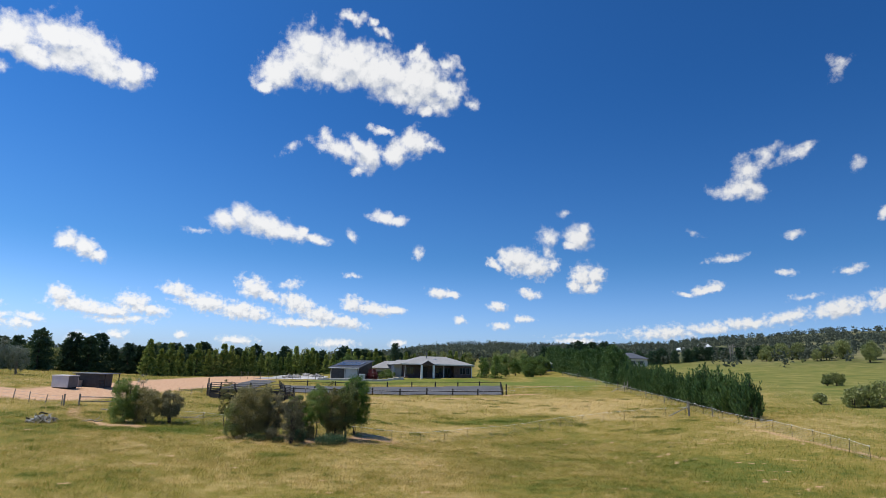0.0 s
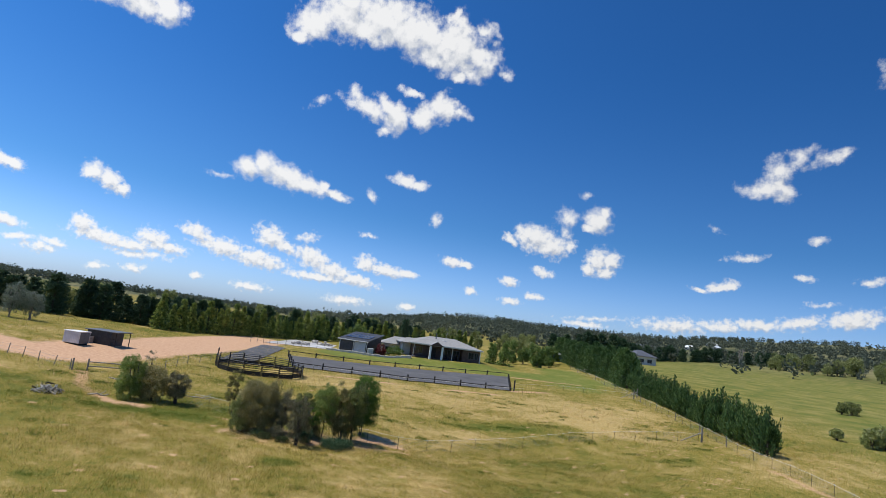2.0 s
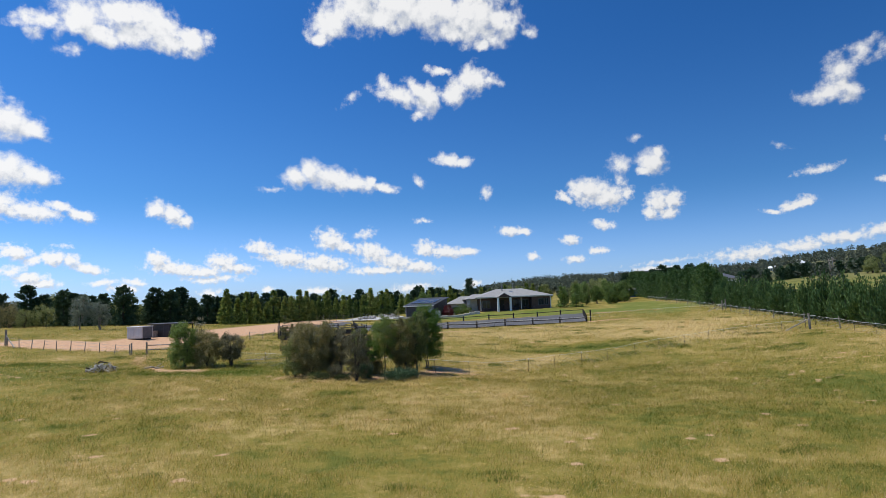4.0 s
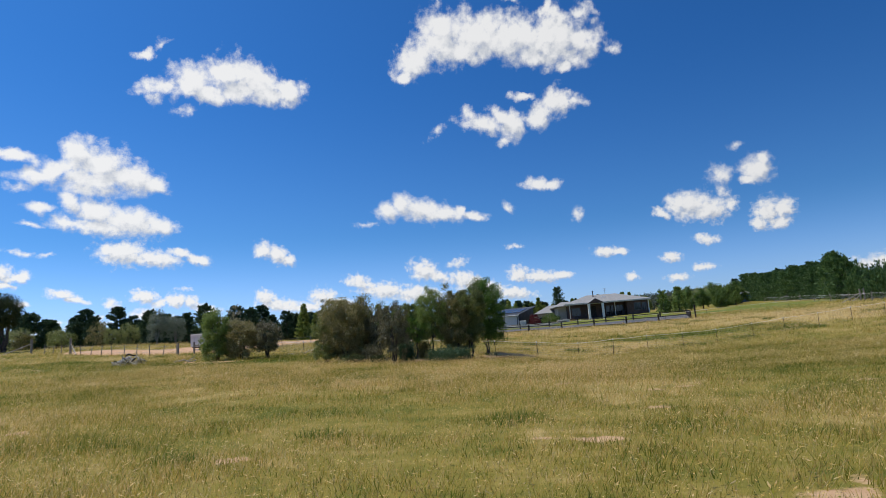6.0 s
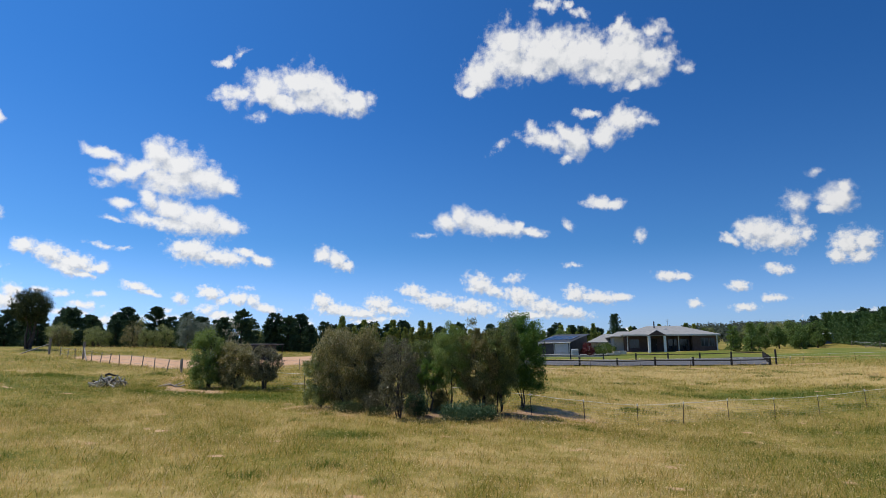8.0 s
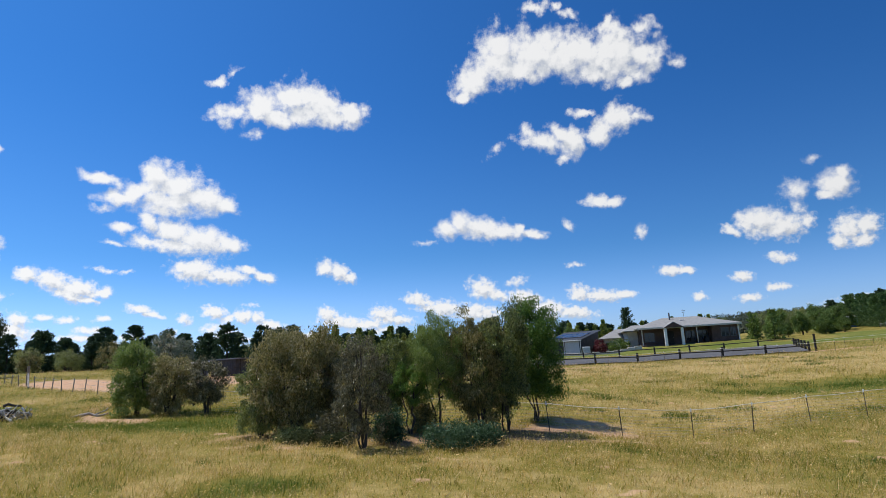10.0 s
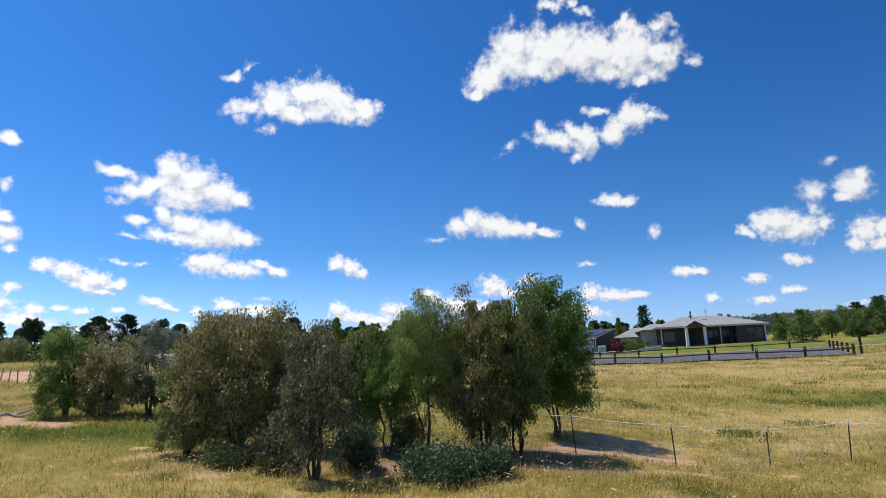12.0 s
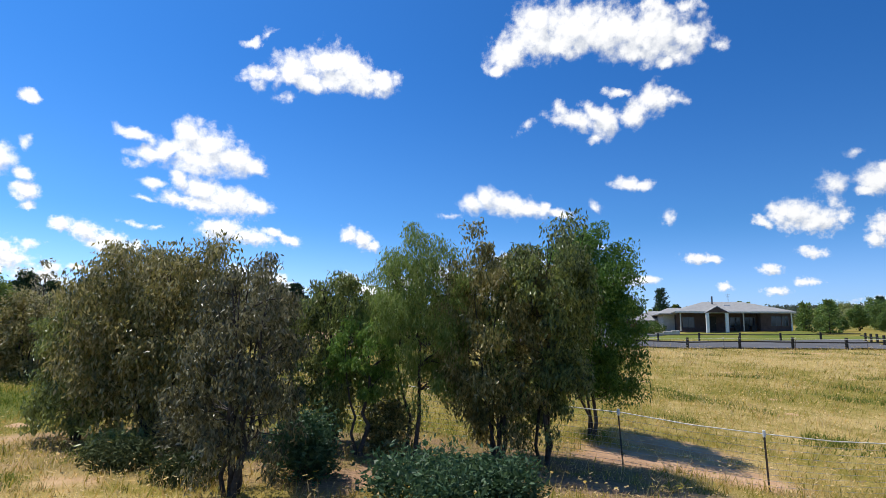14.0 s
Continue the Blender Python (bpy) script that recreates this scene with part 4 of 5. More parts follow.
def round_pen(x, y, r):
    root = thing("round_pen", on_ground(x, y), "black steel panel round yard for horses", "animal pen")
    n = 16
    step = 360 / n
    w = 2 * r * math.sin(math.radians(step / 2)) - 0.06
    rail, top_rail = (tube_mesh("rail", [(np.array([(0, -w / 2, 0), (0, w / 2, 0)]), np.array([0.035, 0.035]))], m, 5) for m in (M["pen"], M["tin_mid"]))
    upright = tube_mesh("upright", [(np.array([(0, 0, 0), (0, 0, 1.32)]), np.array([0.04, 0.04]))], M["pen"], 5)
    for k in range(n):
        a = math.radians(step * k)
        px, py = x + r * math.cos(a), y + r * math.sin(a)
        panel = part("panel", block(-0.012, -w / 2 + 0.05, 0.05, 0.012, w / 2 - 0.05, 0.52, 0.004), M["pen"], root,
                     at=pose(r * math.cos(a), r * math.sin(a), gz(px, py) - gz(x, y) + 0.03, 0, 0, step * k))
        for h in (0.62, 0.84, 1.06, 1.28):
            child("rail", top_rail if h > 1.2 else rail, panel, at=pose(0, 0, h))
        for s in (-1, 1):
            child("upright", upright, panel, at=pose(0, s * w / 2, 0))
    gate_frame = tube_mesh("gate_frame", [(np.array([(0, -0.9, 0), (0, -0.9, 2.1), (0, 0.9, 2.1), (0, 0.9, 0)]), np.full(4, 0.04))], M["pen"], 5)
    child("gate_frame", gate_frame, root, "tall black gate frame", pose(-r * 0.98, -0.8, 0, 0, 0, 10))
    return root


round_pen(-13.6, 68.2, 4.7)


def yard_fence(line, gap, label, h=1.1):
    pts = points_along(line, gap)
    root = thing("yard_fence", Matrix.Identity(4), label, "fence")
    me = post_mesh("post", 0.035, h, M["post"])
    rng = np.random.default_rng(9)
    for x, y in pts:
        child("post", me, root, at=pose(x, y, gz(x, y), rng.normal() * 3, rng.normal() * 3, 0))
    for k in (0.3, 0.6, 0.9):
        child("wire", tube_mesh("wire", [wire_run(pts, k * h, 0.006)], M["wire"], 4), root)
    return root


yard_fence(((-44.5, 59.3), (-34, 54.5), (-26.0, 51.3)), 1.7, "old wooden post and wire fence along the dirt yard", 0.85)
yard_fence(((-22.0, 53.2), (-21, 57), (-20.5, 64), (-19.5, 70)), 2.8, "old wooden post and wire fence beside the round yard", 0.85)
yard_fence(((-22, 108), (-19, 112), (-8, 117.5)), 1.6, "pale post fence in front of the gravel yard", 1.3)


def gate(x, y, turn):
    root = thing("farm_gate", on_ground(x, y, turn), "wooden posts and rails of a small yard gate", "gate")
    for s in (-0.55, 0.55):
        child("gate_post", post_mesh("gate_post", 0.07, 1.0, M["post"], sides=8), root, at=pose(s, 0, 0))
    for h in (0.75, 0.4):
        child("rail", tube_mesh("rail", [(np.array([(0.55, 0, h), (1.8, 0.2, h - 0.05), (3.2, 0.4, h - 0.12)]), np.full(3, 0.045))], M["log"], 6), root)
    return root


gate(-25.3, 51.4, 35)


def fallen_log(x, y, turn, length, r):
    rng = np.random.default_rng(int(abs(x * 10)))
    root = thing("fallen_log", on_ground(x, y, turn), "bleached fallen branch lying in the grass", "log")
    child("stem", tube_mesh("stem", [(bend(rng, (-length / 2, 0, r * 1.1), (length / 2, 0, r * 2.2), 6, 0.03), np.linspace(r, r * 0.5, 6)),
                                     (bend(rng, (length * 0.1, 0, r * 1.5), (length * 0.4, 0.5, 0.35), 4, 0.05), np.linspace(r * 0.6, r * 0.3, 4))], M["log"], 7), root)
    return root


fallen_log(-20.3, 43.2, 30, 1.3, 0.07)
fallen_log(-22.0, 50.0, -40, 1.6, 0.07)
fallen_log(-14.6, 47.5, 5, 1.9, 0.06)


def stick_pile(x, y):
    rng = np.random.default_rng(12)
    root = thing("brush_pile", on_ground(x, y), "heap of grey dead branches on the grass", "wood pile")
    for k in range(84):
        a = rng.uniform(0, 2 * np.pi)
        r = math.sqrt(rng.uniform(0, 1)) * 0.85
        cx, cy = r * math.cos(a) * 1.1, r * math.sin(a) * 0.85
        h = 0.06 + 0.5 * (1 - r) * rng.uniform(0.2, 1.0)
        t = rng.uniform(0, np.pi)
        ln = rng.uniform(0.3, 0.75)
        tilt = rng.normal() * 0.5
        dx, dy, dz = math.cos(t) * math.cos(tilt) * ln / 2, math.sin(t) * math.cos(tilt) * ln / 2, math.sin(tilt) * ln / 2
        rad = rng.uniform(0.015, 0.05)
        child("branch", tube_mesh("branch", [(bend(rng, (cx - dx, cy - dy, max(rad, h - dz)), (cx + dx, cy + dy, max(rad, h + dz)), 4, 0.05), np.linspace(rad, rad * 0.6, 4))], M[("log_pale", "log", "log_pale", "bark")[k % 4]], 5), root)
    return root


stick_pile(-22.9, 41.8).matrix_basis @= Matrix.Diagonal((0.88, 0.88, 1.35, 1))


# ---- sheds, garage and house ----
def container_shed(x, y, turn):
    root = thing("tool_shed", on_ground(x, y, turn), "pale grey corrugated metal box shed on the dirt yard", "shed")
    part("body", block(0, 0, 0.1, 2.5, 2.2, 1.72, 0.02), M["tin_white"], root)
    for k in range(9):
        part("rib", block(0.14 + 0.27 * k, -0.025, 0.14, 0.2 + 0.27 * k, -0.001, 1.68, 0.004), M["tin_white"], root)
    part("roof", block(-0.08, -0.08, 1.722, 2.58, 2.28, 1.82, 0.02), M["white"], root, "white sheet roof")
    # plate over the end wall, its darker grey standing for that side's shade
    part("end_panel", block(2.502, 0.15, 0.12, 2.54, 2.05, 1.68, 0.01), M["tin_mid"], root, "end panel in a darker grey for the shaded end")
    part("skid", block(0.1, 0.2, -0.15, 2.4, 2.0, 0.098, 0.01), M["timber"], root)
    return root


container_shed(-33.3, 65.0, -14).matrix_basis @= Matrix.Scale(0.72, 4)


def dark_shed(x, y, turn):
    root = thing("stable_shed", on_ground(x, y, turn), "charcoal steel shed with a flat overhanging roof", "shed")
    part("wall", block(0, 0, -0.2, 4.0, 3.0, 1.95, 0.02), M["tin_dark"], root)
    for k in range(13):
        part("rib", block(0.12 + 0.3 * k, -0.025, 0.02, 0.2 + 0.3 * k, -0.001, 1.92, 0.004), M["tin_dark"], root)
    part("roof", block(-0.3, -0.4, 1.952, 5.2, 3.3, 2.08, 0.02), M["tin_mid"], root, "grey sheet roof with a dark fascia")
    for py in (-0.25, 3.1):
        part("post", block(4.97, py - 0.05, -0.1, 5.07, py + 0.05, 1.95), M["timber"], root)
    for h in (0.5, 0.95):
        part("rail", block(4.05, -0.28, h, 4.95, -0.22, h + 0.1), M["timber"], root)
    part("plank", block(1.2, -1.2, 0.0, 1.3, -0.05, 1.0), M["log"], root, "weathered plank leaning by the wall")
    return root


dark_shed(-32.6, 68.6, -14).matrix_basis @= Matrix.Scale(0.72, 4)


def prism(pts, faces):
    bm = bmesh.new()
    vs = [bm.verts.new(p) for p in pts]
    for f in faces:
        bm.faces.new([vs[i] for i in f])
    bmesh.ops.recalc_face_normals(bm, faces=bm.faces[:])
    return bm


def hip_roof(x0, y0, x1, y1, z, rise, inset, over=0.5, thick=0.14):
    """A hipped roof over a rectangle, with eaves; the ridge runs along x."""
    x0, y0, x1, y1 = x0 - over, y0 - over, x1 + over, y1 + over
    ym = (y0 + y1) / 2
    lo = [(x0, y0, z), (x1, y0, z), (x1, y1, z), (x0, y1, z)]
    mid = [(a, b, z + thick) for a, b, _ in lo]
    ridge = [(x0 + inset, ym, z + rise), (x1 - inset, ym, z + rise)]
    return prism(lo + mid + ridge, [(3, 2, 1, 0), (0, 1, 5, 4), (1, 2, 6, 5), (2, 3, 7, 6), (3, 0, 4, 7), (4, 5, 9, 8), (6, 7, 8, 9), (5, 6, 9), (7, 4, 8)])


def window(root, x, y, z, w, h, name="window"):
    f = bmesh.new()
    for a in ((x - w / 2, z, x - w / 2 + 0.07, z + h), (x + w / 2 - 0.07, z, x + w / 2, z + h), (x - w / 2 + 0.07, z, x + w / 2 - 0.07, z + 0.07),
              (x - w / 2 + 0.07, z + h - 0.07, x + w / 2 - 0.07, z + h), (x - 0.03, z + 0.07, x + 0.03, z + h - 0.07)):
        box(f, a[0], y - 0.06, a[1], a[2], y + 0.02, a[3])
    ob = part(name, f, M["tin_mid"], root, "grey framed window")
    part("pane", block(x - w / 2 + 0.05, y - 0.03, z + 0.05, x + w / 2 - 0.05, y - 0.01, z + h - 0.05, 0), M["glass"], ob, "dark glass pane")
    return ob


def farmhouse(x, y, z, turn):
    root = thing("farmhouse", pose(x, y, z, 0, 0, turn), "low brick farmhouse with a grey hipped tiled roof and verandah", "house")
    # local: x along the front, front faces -y
    W, D, H = 14.3, 9.0, 2.6
    part("wall", block(0, 0, -0.9, W - 3.8, D, H, 0.02), M["brick"], root, "shaded red brick wall")
    part("wall", block(W - 3.797, -1.8, -0.9, W, D, H, 0.02), M["brick"], root, "brick end room")
    part("wall", block(-1.6, 2.0, -0.9, -0.003, D - 1.0, H - 0.2, 0.02), M["render"], root, "cream side wing")
    part("roof", hip_roof(-0.2, -1.9, W, D, H, 1.75, 5.0), M["roof"], root, "grey tiled hip roof")
    part("roof", hip_roof(-1.9, 0.6, 2.6, D - 0.8, H - 0.22, 1.1, 1.9), M["roof"], root, "lower grey hip roof of the wing")
    part("verandah_floor", block(-0.1, -2.2, -0.9, W - 3.81, -0.003, 0.02, 0.03), M["brick"], root, "brick verandah base")
    # portico
    part("portico_roof", prism([(3.1, -3.1, H - 0.1), (6.3, -3.1, H - 0.1), (4.7, -3.1, H + 0.85), (3.1, 0.5, H - 0.1), (6.3, 0.5, H - 0.1), (4.7, 0.5, H + 0.85)],
                               [(0, 1, 2), (3, 5, 4), (0, 2, 5, 3), (1, 4, 5, 2), (0, 3, 4, 1)]), M["roof"], root, "small grey gable over the entry")
    part("gable_board", prism([(3.2, -3.13, H - 0.05), (6.2, -3.13, H - 0.05), (4.7, -3.13, H + 0.72), (3.2, -3.1, H - 0.05), (6.2, -3.1, H - 0.05), (4.7, -3.1, H + 0.72)],
                              [(0, 1, 2), (3, 5, 4), (0, 2, 5, 3), (1, 4, 5, 2), (0, 3, 4, 1)]), M["brick"], root)
    for px in (3.45, 5.95):
        part("column", block(px - 0.2, -3.0, -0.9, px + 0.2, -2.6, H - 0.1, 0.03), M["white"], root, "white rendered column")
    for px in (0.1, 8.3):
        part("verandah_post", block(px - 0.07, -2.0, 0.02, px + 0.07, -1.86, H, 0.01), M["render"], root)
    part("corner_post", block(W - 0.02, -1.95, -0.9, W + 0.12, -1.8, H, 0.01), M["white"], root)
    part("fascia", block(-0.7, -2.46, H - 0.12, W + 0.5, -2.41, H + 0.12, 0.01), M["render"], root, "pale gutter board")
    for px, w in ((1.5, 1.6), (7.7, 1.4), (9.6, 1.4)):
        window(root, px, -0.005, 0.5, w, 1.5)
    window(root, W - 1.9, -1.806, 0.75, 1.2, 1.35)
    window(root, W - 0.75, -1.806, 0.75, 0.8, 1.35)
    d = part("door", block(4.2, -0.06, 0.02, 5.2, -0.004, 2.1, 0.01), M["timber"], root, "dark front door")
    part("door_handle", block(5.05, -0.11, 1.0, 5.12, -0.062, 1.12, 0.005), M["wire"], d)
    part("chimney", block(5.2, 2.0, 3.3, 5.4, 2.2, 5.1, 0.02), M["tin_mid"], root, "metal flue pipe")
    part("aerial", tube_bm([((7.9, 3.6, 4.0), (7.9, 3.6, 5.6)), ((7.6, 3.6, 5.4), (8.2, 3.6, 5.4)), ((7.7, 3.6, 5.1), (8.1, 3.6, 5.1))], 0.03), M["wire"], root, "television aerial")
    part("skylight", block(6.6, 1.0, 3.3, 7.4, 1.7, 3.75, 0.03), M["tin_white"], root, "pale roof vent box", at=pose(0, 0, 0.05))
    for k in range(4):
        part("verandah_chair", block(7.3 + 1.1 * k, -1.5, 0.02, 7.9 + 1.1 * k, -0.9, 0.85, 0.06), M["timber"], root, "dark chair on the verandah")
    return root


def tube_bm(lines, r):
    bm = bmesh.new()
    for a, b in lines:
        a, b = Vector(a), Vector(b)
        d = b - a
        bmesh.ops.create_cone(bm, cap_ends=True, segments=5, radius1=r, radius2=r, depth=d.length, matrix=Matrix.Translation((a + b) / 2) @ d.to_track_quat("Z", "Y").to_matrix().to_4x4())
    return bm


HOUSE_Z = gz(14, 120) + 0.08
farmhouse(8.2, 121.3, HOUSE_Z, 4)


def garage(x, y, turn):
    root = thing("garage", on_ground(x, y, turn), "dark steel garage with roller door and solar panels on its roof", "garage")
    w, d = 6.2, 7.0
    side = prism([(0, 0, 0), (w, 0, 0), (w, d, 0), (0, d, 0), (0, 0, 2.35), (w, 0, 2.35), (w, d, 3.7), (0, d, 3.7)],
                 [(0, 1, 5, 4), (1, 2, 6, 5), (2, 3, 7, 6), (3, 0, 4, 7), (0, 3, 2, 1), (4, 5, 6, 7)])
    part("wall", side, M["tin_dark"], root)
    t = math.degrees(math.atan2(1.35, d))
    part("roof", box(bmesh.new(), -0.35, -0.45, 0, w + 0.35, d + 0.75, 0.12, 0.01, pose(0, 0, 2.372, t)), M["tin_dark"], root)
    for i in range(5):
        for j in range(2):
            part("solar_panel", box(bmesh.new(), 0.45 + 1.08 * i, 1.5 + 1.9 * j, 0.17, 1.45 + 1.08 * i, 3.3 + 1.9 * j, 0.22, 0.005, pose(0, 0, 2.372, t)), M["solar"], root, "dark blue solar panel")
    door = part("roller_door", block(3.35, -0.05, 0.03, 5.9, -0.004, 2.15, 0.01), M["roller"], root, "pale grey roller door")
    for k in range(8):
        part("slat", block(3.38, -0.065, 0.1 + 0.25 * k, 5.87, -0.052, 0.3 + 0.25 * k, 0.004), M["roller"], door)
    for px in (0.0, 3.12, 6.08):
        part("post", block(px, -0.09, 0, px + 0.12, -0.002, 2.35, 0.01), M["tin_white"], root, "pale steel corner trim")
    part("trim", block(-0.35, -0.5, 2.2, w + 0.35, -0.452, 2.36, 0.01), M["tin_white"], root, "pale gutter")
    return root


garage(-6.7, 122.2, -25)


def wing_house(x, y, z, turn):
    root = thing("outbuilding", pose(x, y, z, 0, 0, turn), "cream outbuilding with a grey hipped roof behind the garage", "house")
    part("wall", block(0, 0, -0.6, 8.0, 6.0, 2.5, 0.02), M["render"], root)
    part("roof", hip_roof(0, 0, 8.0, 6.0, 2.5, 1.7, 3.2), M["roof"], root)
    for px in (1.3, 5.8):
        window(root, px, -0.005, 0.7, 1.4, 1.2)
    return root


wing_house(2.4, 128.0, HOUSE_Z - 1.0, 2)


def water_tank(x, y):
    root = thing("water_tank", on_ground(x, y), "pale plastic water container beside the garage", "water tank")
    part("body", block(-0.6, -0.6, 0.15, 0.6, 0.6, 1.3, 0.08), M["tank"], root)
    part("cage", tube_bm([((s * 0.63, -0.63, h), (s * 0.63, 0.63, h)) for s in (-1, 1) for h in (0.3, 0.7, 1.1)] + [((-0.63, s * 0.63, h), (0.63, s * 0.63, h)) for s in (-1, 1) for h in (0.3, 0.7, 1.1)], 0.02), M["wire"], root)
    part("pallet", block(-0.62, -0.62, 0, 0.62, 0.62, 0.145, 0.02), M["log"], root)
    return root


water_tank(-0.3, 119.4)


def retaining_wall(line):
    root = thing("stone_edging", Matrix.Identity(4), "low pale stone retaining wall above the lawn", "wall")
    pts = points_along(line, 1.1)
    rng = np.random.default_rng(3)
    for i in range(len(pts) - 1):
        c = (pts[i] + pts[i + 1]) / 2
        d = pts[i + 1] - pts[i]
        part("stone", block(-0.53, -0.25, -0.2, 0.53, 0.25, 0.38 + rng.uniform(-0.05, 0.06), 0.05), M["stone"], root, at=pose(c[0], c[1], gz(*c), 0, 0, math.degrees(math.atan2(d[1], d[0])) + rng.normal() * 2))
    return root


retaining_wall(((-9, 117.6), (0, 116.6), (8, 117.3)))


PAD = ((-20.5, 112.5), (-8.5, 118.3), (-7.5, 133.0), (-17.0, 133.0))
outline_sheet("gravel_pad", PAD, M["gravel"], "pale crushed gravel yard beside the garage", "ground", 0.06)


def stone_heap(x, y, turn, w, seed):
    """A low heap of pale rubble: irregular blocks, largest at the bottom."""
    root = thing("rubble_heap", on_ground(x, y, turn), "low heap of pale building stone on the gravel yard", "stone heap", "stone heaps")
    rng = np.random.default_rng(seed)
    for k in range(14):
        px, py = rng.uniform(-w / 2, w / 2), rng.uniform(-0.7, 0.7)
        d = rng.uniform(0.25, 0.55)
        part("stone", block(-d, -d * 0.6, -0.1, d, d * 0.6, d * 0.8, d * 0.2), M["stone"], root, at=pose(px, py, 0.18 * (k % 3), rng.uniform(-12, 12), rng.uniform(-12, 12), rng.uniform(0, 180)))
    return root


stone_heap(-9.8, 127.5, 20, 3.0, 61)
stone_heap(-14.5, 120.5, 30, 3.6, 62)
stone_heap(-11.5, 132.0, 5, 4.0, 63)


def blue_shelter(x, y):
    root = thing("garden_shelter", on_ground(x, y, 10), "small blue canvas shelter under the trees", "shelter")
    part("body", block(0, 0, 0, 2.6, 2.0, 2.2, 0.05), M["blue"], root)
    part("roof", prism([(-0.2, -0.2, 2.2), (2.8, -0.2, 2.2), (2.8, 2.2, 2.2), (-0.2, 2.2, 2.2), (1.3, 1.0, 2.9)], [(3, 2, 1, 0), (0, 1, 4), (1, 2, 4), (2, 3, 4), (3, 0, 4)]), M["tin_white"], root)
    return root


blue_shelter(53.5, 163.0)


def far_house(x, y, turn, w, roof):
    root = thing("far_house", on_ground(x, y, turn), "distant pale homestead among trees on the rise", "house", "distant houses")
    part("wall", block(0, 0, -1.5, w, 8, 3.0, 0.05), M["render"], root)
    part("roof", hip_roof(0, 0, w, 8, 3.0, 2.2, 4.0), roof, root)
    for px in (2.5, w - 3):
        window(root, px, -0.005, 0.9, 2.0, 1.3)
    return root


far_house(96, 198, 12, 9, M["tin_mid"])
FAR_HOUSES = ((262, 540, -28, 22, "tin_mid"), (313, 536, -30, 12, "white"), (340, 530, -30, 8, "tin_white"), (398, 634, -32, 13, "white"))
for x, y, turn, w, roof in FAR_HOUSES:
    far_house(x, y, turn, w, M[roof])


# ---- the clump of young trees ----
def plant(tree, x, y, turn=0.0, size=1.0):
    tree.matrix_basis = on_ground(x, y, turn, size)
    return tree


GROUP = "clump of young gum trees"
for spec in (
    # x, y, height, radius, low, clusters, per, leaf, mat, label, stems, seed, droop
    (-9.0, 39.6, 3.5, 1.25, 0.15, 270, 210, 0.115, "gum_brown", "dense bronze-green young gum tree with foliage to the ground", 6, 21, 0.9),
    (-11.4, 43.3, 3.5, 0.5, 0.9, 60, 110, 0.095, "gum_brown", "thin bronze sapling with a slim bare stem", 2, 31, 0.9),
    (-9.9, 39.0, 2.3, 0.7, 0.10, 110, 170, 0.095, "gum", "low spreading young gum sapling in dry grass", 4, 22, 0.9),
    (-6.1, 37.7, 3.1, 0.74, 0.1, 110, 120, 0.095, "gum_grey", "thin grey-leaved young gum with bare twigs", 6, 23, 0.9),
    (-7.4, 40.0, 2.9, 0.8, 0.3, 130, 180, 0.095, "gum_grey", "sparse grey-green young gum tree", 5, 24, 0.8),
    (-6.2, 40.5, 2.95, 0.75, 0.3, 130, 180, 0.095, "gum", "olive young gum tree with several thin stems", 6, 25, 0.9),
    (-4.75, 40.5, 3.65, 0.85, 0.95, 180, 210, 0.095, "wattle", "light green feathery wattle with a clear slim trunk", 2, 26, 1.1),
    (-5.5, 40.1, 2.3, 0.55, 0.8, 60, 150, 0.085, "bright", "small bright green sapling under the wattle", 2, 27, 0.9),
    (-3.5, 41.0, 3.75, 0.95, 0.2, 190, 200, 0.105, "gum_brown", "dark bronze young gum tree with hanging leaves", 5, 28, 1.0),
    (-2.75, 41.3, 4.15, 0.95, 0.35, 200, 200, 0.105, "gum", "tallest dark green young gum of the clump", 4, 29, 0.9),
    (-2.1, 43.9, 4.2, 1.12, 0.6, 280, 210, 0.105, "bright", "rounded bright green tree with dense leaves", 3, 30, 0.5),
):
    x, y, h, r, low, cl, per, leaf, mat, label, stems, seed, droop = spec
    tagged(plant(broadleaf("gum_tree", seed, h, r, low, int(cl * 0.8), int(per * 1.6), leaf * 0.8, M[mat], M["bark"], label, stems=stems, droop=droop + 0.4, broad=0.85 if mat == "wattle" else 1.3, spread=0.15, skirt=0.6 if x < -7 else 0.2), x, y), group=GROUP)

GROUP = "bushes by the track"
for x, y, h, r, low, cl, per, mat, label, seed in (
    (-18.4, 43.6, 3.15, 0.95, 0.1, 120, 110, "wattle", "upright green wattle bush beside the track", 41),
    (-17.0, 43.8, 2.55, 0.9, 0.1, 110, 110, "gum_brown", "bronze-green gum bush beside the track", 42),
    (-17.8, 44.7, 3.4, 0.6, 0.8, 40, 20, "gum_grey", "thin leafless grey sapling among the bushes", 43),
    (-15.4, 44.0, 2.3, 0.78, 0.15, 90, 70, "gum_grey", "sparse grey-leaved bush with forked stems", 44),
):
    tagged(plant(broadleaf("gum_bush", seed, h, r, low, cl, int(per * 1.9), 0.105, M[mat], M["bark"], label, "bush", stems=5, trunk_r=0.04, broad=1.5), x, y), group=GROUP)

